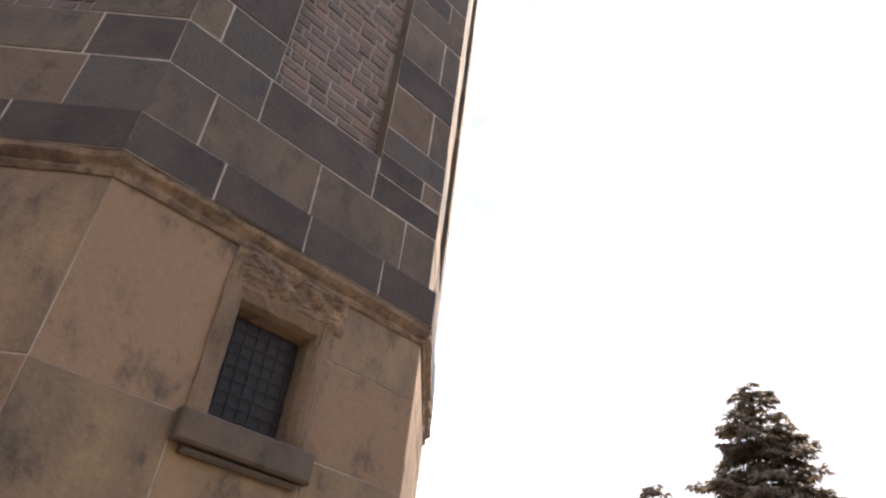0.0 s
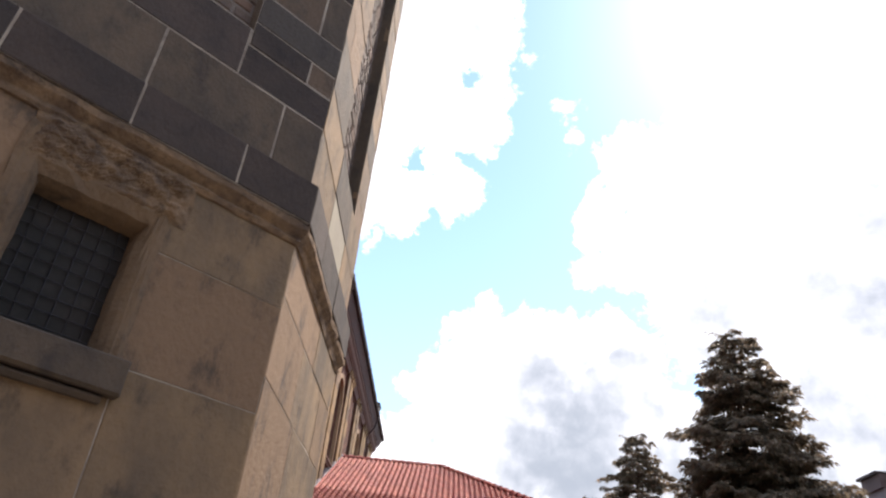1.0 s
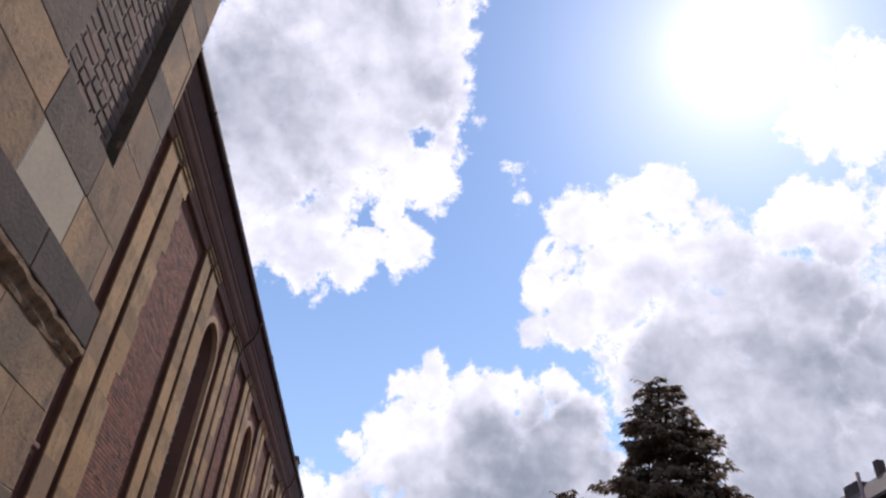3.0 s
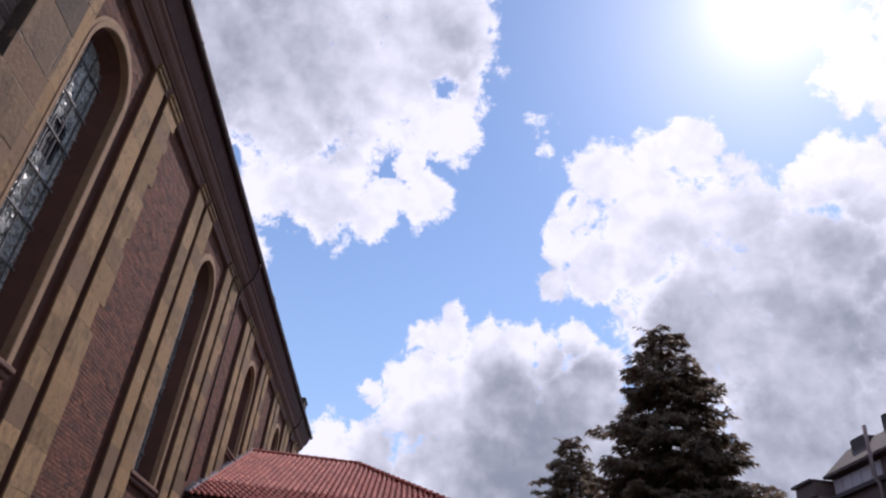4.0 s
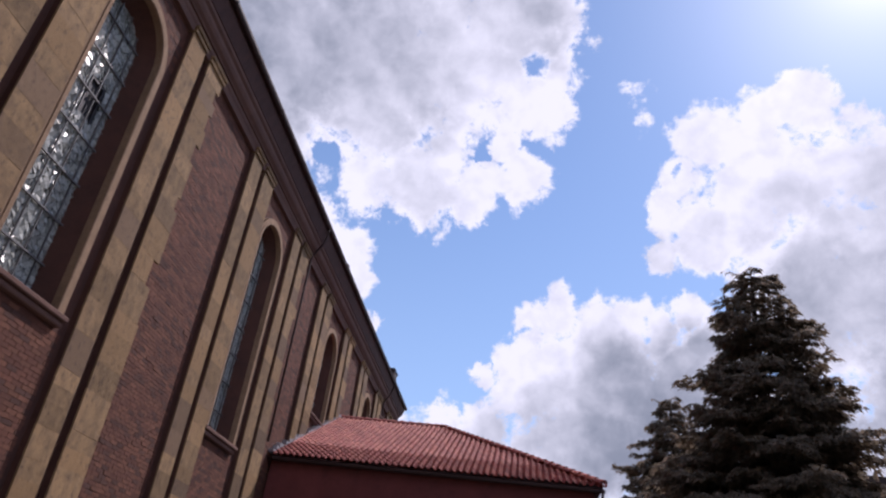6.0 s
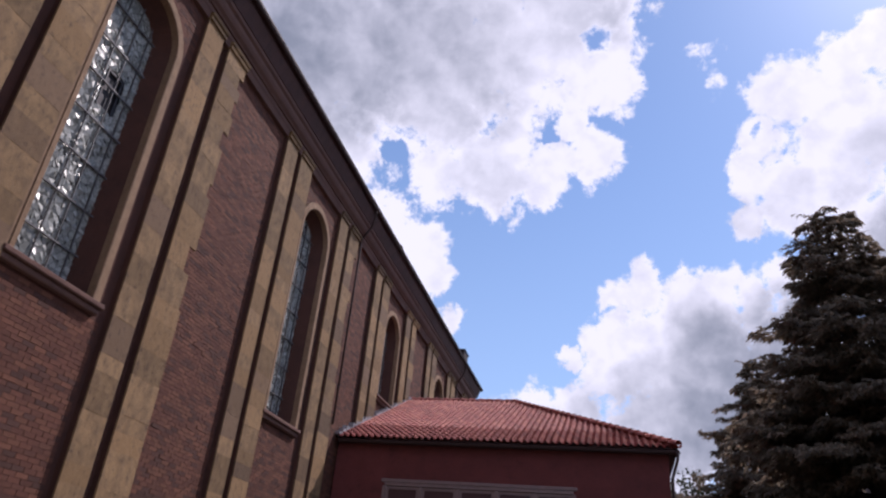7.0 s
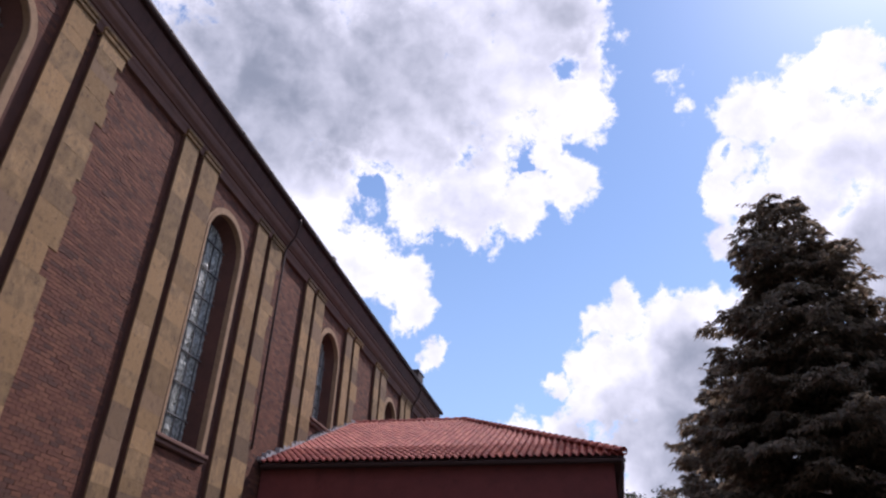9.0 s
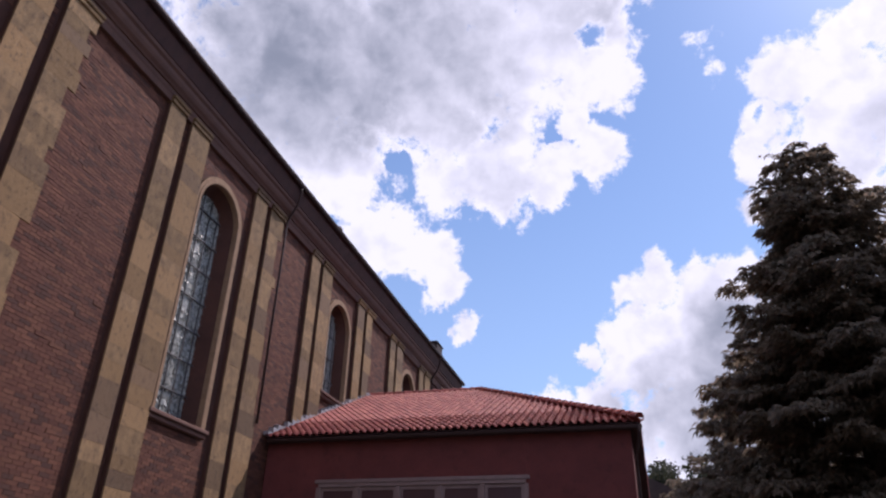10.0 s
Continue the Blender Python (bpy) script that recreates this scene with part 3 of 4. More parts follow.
def nave_window(c, sill, n, vent=None):
    w = thing("window_%d" % n, "tall round-arched leaded church window with sandstone surround", "window", "nave windows", "structure")
    rim = [(c - HALF, sill, -1, 0)] + [(c - HALF * math.cos(math.pi * k / 20), SPRING + HALF * math.sin(math.pi * k / 20), -math.cos(math.pi * k / 20), math.sin(math.pi * k / 20)) for k in range(21)] + [(c + HALF, sill, 1, 0)]
    bm = bmesh.new()
    sweep(bm, rim, [(-0.005, -0.06), (-0.005, 0.085), (0.012, 0.1), (0.1, 0.1), (0.11, 0.082), (0.2, 0.082), (0.2, -0.05)])
    part("surround", bm, SURROUND, w, "pale sandstone window surround")
    bm = bmesh.new()
    bm_box(bm, XB - 0.4, XB + 0.17, c - HALF - 0.22, c + HALF + 0.28, sill - 0.1, sill + 0.0, 0.02)
    bm_box(bm, XB - 0.05, XB + 0.11, c - HALF - 0.2, c + HALF + 0.25, sill - 0.21, sill - 0.104, 0.02)
    part("window_sill", bm, CORNICE, w, "weathered reddish stone sill")
    # brick reveal
    bm = bmesh.new()
    sweep(bm, rim, [(-0.006, -0.062), (-0.2, -0.41)])
    part("reveal", bm, NAVE_JOINT, w)
    # leaded panes, each a little out of true
    xg = XB - 0.40
    pane = Joined()
    cell = 0.17
    cols = round(2 * HALF / cell)
    cw = 2 * HALF / cols
    top = SPRING + HALF
    rows = int((top - sill) / cell) + 1
    for r in range(rows):
        for k in range(cols):
            y0, z0 = c - HALF + k * cw, sill + r * cell
            yc, zc = y0 + cw / 2, z0 + cell / 2
            if zc > SPRING and (yc - c) ** 2 + (zc - SPRING) ** 2 > (HALF + 0.02) ** 2:
                continue
            if vent and abs(yc - vent[0]) < vent[2] and abs(zc - vent[1]) < vent[3]:
                continue
            q = [(y0, z0), (y0 + cw, z0), (y0 + cw, z0 + cell), (y0, z0 + cell)]
            m = (yc + random.uniform(-0.04, 0.04), zc + random.uniform(-0.04, 0.04))
            tris = [(q[0], q[1], m), (q[1], q[2], m), (q[2], q[3], m), (q[3], q[0], m)]
            for tri in tris:
                ty, tz = random.gauss(0, 0.15), random.gauss(0, 0.18)
                my, mz = sum(p[0] for p in tri) / 3, sum(p[1] for p in tri) / 3
                pane.add([(xg + (p[0] - my) * ty + (p[1] - mz) * tz, my + (p[0] - my) * 0.94, mz + (p[1] - mz) * 0.94) for p in tri], [(0, 1, 2)])
    ob = pane.done("leaded_panes", LEADED, w, "blue-grey leaded glass in many small panes")
    ob["kind"] = "stuff"
    # solid dark sheet added behind the panes; shows in their gaps and the open vent
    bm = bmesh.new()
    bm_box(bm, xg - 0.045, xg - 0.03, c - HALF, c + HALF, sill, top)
    part("glazing_back", bm, IRON, w, "dark sheet behind the panes, showing as lead cames in their gaps")
    bm = bmesh.new()
    for k in range(1, 5):
        bm_box(bm, xg + 0.01, xg + 0.04, c - HALF + k * 2 * HALF / 5 - 0.009, c - HALF + k * 2 * HALF / 5 + 0.009, sill, SPRING + HALF * 0.93)
    part("mullion", bm, CAME, w)
    z = sill + 0.75
    while z < top - 0.2:
        hw = HALF if z < SPRING else math.sqrt(max(0.01, HALF ** 2 - (z - SPRING) ** 2))
        bm = bmesh.new()
        bm_box(bm, xg + 0.02, xg + 0.055, c - hw, c + hw, z - 0.016, z + 0.016)
        part("saddle_bar", bm, CAME, w, "iron bar across the glazing")
        z += 0.82
    if vent:
        y, z, hw, hh = vent
        v = part("vent_casement", (lambda b: (bm_box(b, xg - 0.02, xg + 0.02, y - hw, y - hw + 0.04, z - hh, z + hh), bm_box(b, xg - 0.02, xg + 0.02, y + hw - 0.04, y + hw, z - hh, z + hh), bm_box(b, xg - 0.02, xg + 0.02, y - hw + 0.04, y + hw - 0.04, z + hh - 0.04, z + hh), b)[-1])(bmesh.new()), IRON, w, "open iron vent casement")
        bm = bmesh.new()
        bm_box(bm, -0.015, 0.015, -hw, hw, -2 * hh, 0)
        ob = part("vent_flap", bm, IRON, v)
        ob.matrix_basis = Matrix.Translation((xg - 0.02, y, z + hh)) @ Matrix.Rotation(radians(28), 4, "Y")
    return w


for n, (c, s) in enumerate(zip(CENTRES, SILLS), 1):
    nave_window(c, s, n, (12.55, 9.4, 0.22, 0.42) if n == 1 else None)

# cornice, soffit, gutter and roof along the nave
eaves = thing("nave_cornice", "moulded reddish stone cornice under the dark eaves", "cornice")


def extrude_y(name, profile, y0, y1, mat, parent, label="", close=True, smooth_shade=False):
    bm = bmesh.new()
    a = [bm.verts.new((x, y0, z)) for x, z in profile]
    b = [bm.verts.new((x, y1, z)) for x, z in profile]
    n = len(profile)
    for i in range(n if close else n - 1):
        bm.faces.new((a[i], a[(i + 1) % n], b[(i + 1) % n], b[i]))
    if close:
        bm.faces.new(a), bm.faces.new(b)
    return part(name, bm, mat, parent, label, smooth_shade)


extrude_y("frieze", [(-4.3, 12.64), (-3.93, 12.64), (-3.9, 12.78), (-3.87, 12.83), (-3.87, 12.92), (-4.3, 12.92)], Y0, Y1, CORNICE, eaves)
extrude_y("moulding", [(-4.3, 12.924), (-3.83, 12.924), (-3.81, 12.96), (-3.74, 13.02), (-3.7, 13.1), (-3.69, 13.2), (-3.63, 13.25), (-3.62, 13.34), (-4.3, 13.34)], Y0, Y1 + 0.1, CORNICE, eaves)
nave_roof = thing("nave_roof", "steep dark tiled nave roof with boarded eaves", "roof")
extrude_y("soffit", [(-4.3, 13.344), (-3.6, 13.344), (-3.44, 13.72), (-3.44, 13.8), (-4.3, 13.8)], Y0, Y1 + 0.35, DARK_WOOD, nave_roof, "dark boarded soffit")
extrude_y("roof_slope", [(-3.42, 13.8), (-3.4, 13.86), (-10.4, 21.2), (-17.4, 13.86), (-17.4, 13.8)], Y0, Y1 + 0.4, ROOF_DARK, nave_roof)
gutter = thing("nave_gutter", "dark brown half-round metal gutter along the nave eaves", "gutter")
extrude_y("gutter_channel", [(-3.36 + 0.085 * math.cos(a), 13.88 + 0.13 * math.sin(a)) for a in [math.pi + math.pi * k / 8 for k in range(9)]] + [(-3.285, 13.88), (-3.36 + 0.06, 13.84), (-3.36, 13.78), (-3.42, 13.84)], Y0, Y1 + 0.4, GUTTER, gutter)
y = 6.5
while y < Y1:
    bm = bmesh.new()
    tube(bm, [(-3.36 + 0.1 * math.cos(a), y, 13.88 + 0.145 * math.sin(a)) for a in [math.pi + math.pi * k / 8 for k in range(9)]], 0.012, n=5)
    part("gutter_bracket", bm, GUTTER, gutter)
    y += 1.9


def downpipe(y, z0, name="downpipe", x=-3.86):
    d = thing(name, "dark metal rainwater downpipe fixed to the nave wall", "downpipe")
    bm = bmesh.new()
    tube(bm, [(-3.36, y - 0.25, 13.78), (-3.38, y - 0.2, 13.6), (-3.52, y - 0.1, 13.2), (x, y, 12.75), (x, y, 12.4), (x, y, z0)], 0.036, n=10)
    part("pipe", bm, GUTTER, d, "", True)
    z = 11.8
    while z > z0 + 0.5:
        bm = bmesh.new()
        tube(bm, [(x, y, z - 0.03), (x, y, z + 0.03)], 0.046, n=10)
        part("pipe_clamp", bm, GUTTER, d)
        z -= 2.2


downpipe(24.42, 6.2)
downpipe(40.95, 8.6)
tagged(box("roof_vent", -3.75, -3.33, 39.9, 40.9, 13.9, 14.32, ROOF_DARK, None, "", 0.03), "dark sheet-metal roof vent at the nave eaves", "roof vent")
box("vent_cap", -3.8, -3.28, 39.8, 41.0, 14.324, 14.39, ROOF_DARK, bpy.data.objects["roof_vent"], "", 0.02)
tagged(box("roof_hook", -3.42, -3.3, 27.15, 27.4, 13.9, 14.03, ROOF_DARK, None, "", 0.02), "small dark roof hook at the nave eaves", "roof hook")


# ---- octagonal tower ----
SIDE = 2.23
R8 = SIDE / 2 / math.sin(math.pi / 8)
TC = Vector((-0.28 - SIDE / 2 * (1 + math.sqrt(2)), 4.1 + SIDE / 2))
TOWER_TOP = 15.0


def octagon(extra):
    """Corner points of the tower's plan, grown outward by extra."""
    r = (SIDE / 2 * (1 + math.sqrt(2)) + extra) / math.cos(math.pi / 8)
    return [TC + Vector((r * math.cos(a), r * math.sin(a) - (0.15 if a > 0 else 0))) for a in [radians(-157.5 + 45 * k) for k in range(8)]]


def tower_face(i, extra=0.0):
    c = octagon(extra)
    a, b = c[i], c[(i + 1) % 8]
    t = (b - a).normalized()
    return Face(a, t, (t.y, -t.x)), (b - a).length


tower = thing("tower", "octagonal church tower of sandstone and ashlar with brick panels", "tower")


def ring(name, profile, mat, label="", parent=None, z_closed=True):
    """A band round the tower: a closed profile of (outward, z)."""
    bm = bmesh.new()
    loops = [[bm.verts.new((p.x, p.y, z)) for p in octagon(e)] for e, z in profile]
    for a, b in zip(loops, loops[1:] + loops[:1]):
        for k in range(8):
            bm.faces.new((a[k], a[(k + 1) % 8], b[(k + 1) % 8], b[k]))
    return part(name, bm, mat, parent or tower, label)


# faces 1, 2 and 3 look south, south-east and east; only they and their blocks are seen
SEEN = (1, 2, 3)
PANEL = (0.64, 1.59)
PANEL_Z = 4.93
WIN = (0.875, 1.41, 2.68, 3.34)


def core_face(i):
    """Backing wall of one tower face, with the small window's opening cut through the diagonal one."""
    f, w = tower_face(i, -0.004)
    lo, hi = 0.0, w
    v, q = [], []

    def quad(u0, u1, z0, z1, d=0.0):
        k = len(v)
        v.extend([f.p(u0, d, z0), f.p(u1, d, z0), f.p(u1, d, z1), f.p(u0, d, z1)])
        q.append((k, k + 1, k + 2, k + 3))

    p0, p1 = PANEL
    if i in (2,):
        a, b, z0, z1 = WIN[0] - 0.08, WIN[1] + 0.08, WIN[2], WIN[3] + 0.1
        quad(lo, a, -0.8, 3.8), quad(b, hi, -0.8, 3.8), quad(a, b, -0.8, z0), quad(a, b, z1 + 0.1, 3.8)
        quad(lo, hi, 3.8, PANEL_Z)
    else:
        quad(lo, hi, -0.8, PANEL_Z)
    quad(lo, p0, PANEL_Z, TOWER_TOP), quad(p1, hi, PANEL_Z, TOWER_TOP)
    # brick panel's mortar bed and its jambs
    dp = -0.11
    mesh("mortar_bed", [f.p(p0, dp, PANEL_Z), f.p(p1, dp, PANEL_Z), f.p(p1, dp, TOWER_TOP), f.p(p0, dp, TOWER_TOP)], [(0, 1, 2, 3)], MORTAR, tower, "dusty lime mortar bed")
    jv = [f.p(p0, 0, PANEL_Z), f.p(p0, dp, PANEL_Z), f.p(p0, dp, TOWER_TOP), f.p(p0, 0, TOWER_TOP)]
    jv += [f.p(p1, dp, PANEL_Z), f.p(p1, 0, PANEL_Z), f.p(p1, 0, TOWER_TOP), f.p(p1, dp, TOWER_TOP)]
    jv += [f.p(p0, 0, PANEL_Z), f.p(p1, 0, PANEL_Z), f.p(p1, dp, PANEL_Z), f.p(p0, dp, PANEL_Z)]
    mesh("panel_jamb", jv, [(0, 1, 2, 3), (4, 5, 6, 7), (8, 9, 10, 11)], ASHLAR, tower)
    return mesh("wall_core", v, q, JOINT if i in SEEN else ASHLAR, tower, "pale joint mortar behind the blocks")


for i in range(8):
    core_face(i)
ring("tower_cap", [(-0.2, TOWER_TOP - 0.4), (0.12, TOWER_TOP - 0.3), (0.12, TOWER_TOP), (-2.6, TOWER_TOP + 2.2), (-2.6, TOWER_TOP - 0.4)], ROOF_DARK, "low dark tower roof")

G = 0.003


def course(i, z0, z1, cuts, mats, extra=0.0, d0=-0.05, lo=None, hi=None, c=0.004, jag=0.003):
    """One course of blocks on face i, cut at the given places; mats is cycled or given for each block."""
    f, w = tower_face(i, extra)
    G = (0.0065 if i != 3 else 0.003) if z0 > 3.7 else (0.0034 if i != 3 else 0.002)
    us = [0.0 if lo is None else lo] + list(cuts) + [w if hi is None else hi]
    for k, (a, b) in enumerate(zip(us, us[1:])):
        first, last = a < 0.001, b > w - 0.001
        block("stone_block", f, a + (0.002 if first else G), b - (0.002 if last else G), z0 + G, z1 - G, d0, 0.0, mats[k % len(mats)], tower, c=c, jag=jag)


A, S, P, D = ASHLAR, SAND, PALE_STONE, SLATE_STONE
# lower wall, big sandstone blocks with faint joints
for i in SEEN:
    z = -0.6
    heights = [0.8, 0.78, 0.85, 1.03 if i == 3 else 0.83]
    for r, h in enumerate(heights):
        course(i, z, z + h, [[1.2], [0.75, 1.75], [1.3], [0.9]][r] if i != 2 or r < 3 else [0.72, 1.5], [S], c=0.004, jag=0.002)
        z += h
LOW = 2.66
course(1, LOW, 3.69, [1.35], [S], c=0.004)
course(3, 2.86, 3.34, [0.77, 1.62], [S], c=0.004)
course(3, 3.34, 3.69, [1.14], [S], c=0.004)
# blocks round the small window
f2, w2 = tower_face(2)
for u0, u1, z0, z1 in ((0.0, 0.77, LOW, 3.69), (1.47, 2.23, LOW, 3.26), (1.47, 2.23, 3.26, 3.69), (0.772, 1.468, 3.58, 3.69)):
    block("stone_block", f2, u0 + 0.001, u1 - 0.0015, z0 + 0.0015, z1 - 0.0015, -0.05, 0.0, S, tower, c=0.004)
# slab course and ashlar courses over it
def eroded_ring(name, profile, mat, label, steps=44):
    """A moulded band round the tower, chipped and worn along its length."""
    bm = bmesh.new()
    loops = []
    for m, (e, z) in enumerate(profile):
        c, row = octagon(e), []
        for k in range(8):
            for n in range(steps):
                q = c[k].lerp(c[(k + 1) % 8], n / steps)
                wear = noise.noise((q.x * 4, q.y * 4, m * 0.35)) + 0.8 * noise.noise((q.x * 13, q.y * 13, m * 0.7))
                bite = 0.035 * max(0.0, noise.noise((q.x * 5, q.y * 5, 7.0 + m * 0.12)) - 0.05) if e > 0.02 else 0.0
                out_n = (q - TC).normalized()
                q = q + out_n * ((0.008 * wear - bite) if e > -0.05 and n else 0.0)
                row.append(bm.verts.new((q.x, q.y, z + (0.009 * wear if e > -0.05 and z < 3.79 else 0))))
        loops.append(row)
    for a, b in zip(loops, loops[1:] + loops[:1]):
        for k in range(8 * steps):
            bm.faces.new((a[k], a[(k + 1) % (8 * steps)], b[(k + 1) % (8 * steps)], b[k]))
    return part(name, bm, mat, tower, label)


eroded_ring("string_moulding", [(-0.1, 3.665), (0.01, 3.665), (0.026, 3.69), (0.012, 3.715), (0.035, 3.735), (0.06, 3.76), (0.062, 3.795), (-0.1, 3.8)], CARVED, "weathered chipped string moulding")
ring("slab_bed", [(-0.05, 3.808), (0.055, 3.808), (0.055, 4.084), (-0.05, 4.084)], JOINT, "pale joint mortar behind the slabs")
for i, cuts in ((1, [0.72, 1.55]), (2, [0.53, 1.155, 1.77]), (3, [0.5, 1.17, 1.8])):
    course(i, 3.805, 4.09, cuts, [D], extra=0.06, d0=-0.12, c=0.004)
for i, cuts, mats in ((1, [0.9, 1.75], [A]), (2, [0.33, 1.135, 1.93], [A]), (3, [0.74, 1.42, 1.95], [S, P, S, S])):
    course(i, 4.09, 4.55, cuts, mats)
for i, cuts, mats in ((1, [0.6, 1.7], [D, A]), (3, [0.7, 1.45], [S, A, S])):
    course(i, 4.55, PANEL_Z, cuts, mats)
course(2, 4.55, PANEL_Z, [0.62], [A, D], hi=1.58)
course(2, 4.55, 4.805, [], [D], lo=1.58)
# jamb blocks beside the panels, upward
for i in SEEN:
    for side in (0, 1):
        z, k = 4.805 if (i, side) == (2, 1) else PANEL_Z, 0
        while z < 9.4:
            h = (0.26, 0.47, 0.36, 0.52, 0.3)[(k + side * 2 + i) % 5]
            if z == 4.805:
                h = 0.2
            lo, hi = (0.0, PANEL[0]) if side == 0 else (PANEL[1], w2)
            cut = [] if (k + i) % 2 else [(lo + hi) / 2 + (0.12 if side else -0.1)]
            dark = (A if (k + side) % 3 == 0 else S) if i == 3 else (D if (k + side + i) % 3 == 0 else A)
            course(i, z, z + h, cut, [dark, S if i == 3 else A], lo=lo if side else 0.0, hi=hi if side == 0 else None)
            z += h
            k += 1
        upper = Joined()
        f, w = tower_face(i)
        while z < TOWER_TOP - 0.5:
            h = random.uniform(0.3, 0.5)
            upper.add(block_data(f, lo + 0.004, min(hi, w) - 0.004, z + G, z + h - G, -0.05, 0.0), ORIENT(f))
            z += h
        upper.done("upper_blocks", ASHLAR, tower)["kind"] = "stuff"

# brick panels: the two that the walk passes in single bricks, the rest joined
def brick_shape(f, w):
    v = block_data(f, 0, w, 0, 0.072, -0.03, 0.0, 0.006, 0.002)
    o = f.p(0, 0, 0)
    d = bpy.data.meshes.new("brick")
    d.from_pydata([tuple(Vector(p) - o) for p in v], [], ORIENT(f))
    d.materials.append(BRICK)
    return d


for i in SEEN:
    f, w = tower_face(i, -0.114)
    du = (tower_face(i)[1] - w) / 2
    p0, p1 = PANEL[0] - du, PANEL[1] - du
    shapes = [brick_shape(f, x) for x in (0.225, 0.22, 0.105, 0.15)]
    rest = Joined()
    z, r = PANEL_Z + 0.03, 0
    while z < TOWER_TOP - 0.5:
        u = p0 - random.uniform(0.0, 0.2)
        while u < p1 - 0.05:
            s = random.choice((0, 1, 0, 1, 2, 3)) if r % 3 else random.choice((2, 3, 0))
            wd = (0.225, 0.22, 0.105, 0.15)[s]
            if u + wd > p0 + 0.05:
                lo_u = u
                dd = random.uniform(0.006, 0.012)
                if z < 8.3 and i != 1 and u >= p0 - 0.04:
                    ob = new("brick", shapes[s])
                    ob.parent = tower
                    ob.location = f.p(max(u, p0 + 0.005), dd, z + random.uniform(-0.004, 0.004))
                    ob.rotation_euler = (random.gauss(0, 0.008), random.gauss(0, 0.008), 0)
                else:
                    rest.add(block_data(f, max(u, p0 + 0.005), min(u + wd, p1), z, z + 0.072, -0.03, dd, 0.006, 0.002), ORIENT(f))
            u += wd + random.uniform(0.014, 0.026)
        z += 0.0925
        r += 1
    rest.done("brick_rest", BRICK, tower, "uneven old brickwork")["kind"] = "stuff"

# small window of the diagonal face
small = thing("window_5", "small dark barred tower window with a moulded sandstone surround and stone sill", "window", kind="structure")
a, b, z0, z1 = WIN
rings = []
for (u0, u1, za, zb), d in (((0.75, 1.49, z0, 3.62), -0.03), ((0.75, 1.49, z0, 3.62), 0.012), ((0.78, 1.46, z0, 3.59), 0.022), ((0.8, 1.44, z0, 3.5), 0.012), ((0.84, 1.43, z0, 3.44), 0.016), ((a, b, z0, z1 + 0.04), -0.01), ((a + 0.02, b - 0.02, z0, z1 + 0.02), -0.06), ((a + 0.03, b - 0.03, z0, z1), -0.17)):
    n = 9
    pts = [(u0, za + (zb - za) * k / n) for k in range(n)] + [(u0 + (u1 - u0) * k / n, zb) for k in range(n)] + [(u1, zb - (zb - za) * k / n) for k in range(n + 1)]
    rings.append([f2.p(u + 0.01 * noise.noise((u * 9, z * 9, d * 30)), d + 0.018 * noise.noise((u * 11, z * 11, d * 20)), z + 0.008 * noise.noise((z * 9, u * 9, 3))) for u, z in pts])
sv_n = len(rings[0])
mesh("surround", [q for r in rings for q in r], [(m * sv_n + k, m * sv_n + k + 1, (m + 1) * sv_n + k + 1, (m + 1) * sv_n + k) for m in range(len(rings) - 1) for k in range(sv_n - 1)], SAND, small, "worn moulded sandstone window surround")
# lintel stone whose carving has weathered into ragged ledges
bm = bmesh.new()
nu, nz = 64, 22
grid = []
for j in range(nz + 1):
    row = []
    for i in range(nu + 1):
        fu, fz = i / nu, j / nz
        u, z = 0.76 + 0.82 * fu, 3.43 + 0.235 * fz
        rough = noise.noise((u * 7, z * 16, 4.0)) + 0.6 * noise.noise((u * 21, z * 34, 9.0))
        ledge = math.floor((rough + 1.4 * fz) * 3.0) / 3.0
        edge = min(1.0, 9 * fu, 9 * (1 - fu), 7 * fz + 0.15)
        row.append(bm.verts.new(f2.p(u + 0.006 * noise.noise((z * 30, u * 30, 1)), 0.004 + edge * max(0.0, 0.02 + 0.028 * ledge), z)))
    grid.append(row)
for r0, r1 in zip(grid, grid[1:]):
    for i in range(nu):
        bm.faces.new((r0[i], r0[i + 1], r1[i + 1], r1[i]))
part("lintel_relief", bm, CARVED, small, "eroded carved relief over the window")
block("window_sill", f2, 0.72, 1.52, 2.51, z0 - 0.003, -0.22, 0.08, ASHLAR, small, "dark projecting stone sill", c=0.014)
block("window_sill_foot", f2, 0.78, 1.46, 2.47, 2.507, -0.05, 0.045, ASHLAR, small, "", c=0.015)
v = [f2.p(u, -0.15, z) for u, z in ((a, z0), (b, z0), (b, z1 + 0.05), (a, z1 + 0.05))]
mesh("pane", v, [(0, 1, 2, 3)], DUSTY, small, "dark dusty glass")
bm = bmesh.new()
for k in range(1, 7):
    u = a + (b - a) * k / 7
    tube(bm, [f2.p(u, -0.142, z0), f2.p(u + 0.004 * math.sin(k * 2.3), -0.14, (z0 + z1) / 2), f2.p(u, -0.142, z1)], 0.0035, n=5)
for k in range(1, 9):
    z = z0 + (z1 - z0) * k / 9
    tube(bm, [f2.p(a, -0.138, z), f2.p((a + b) / 2, -0.136, z + 0.003 * math.sin(k * 1.7)), f2.p(b, -0.138, z)], 0.003, n=5)
part("wire_grille", bm, IRON, small, "fine rusty wire grille before the glass")

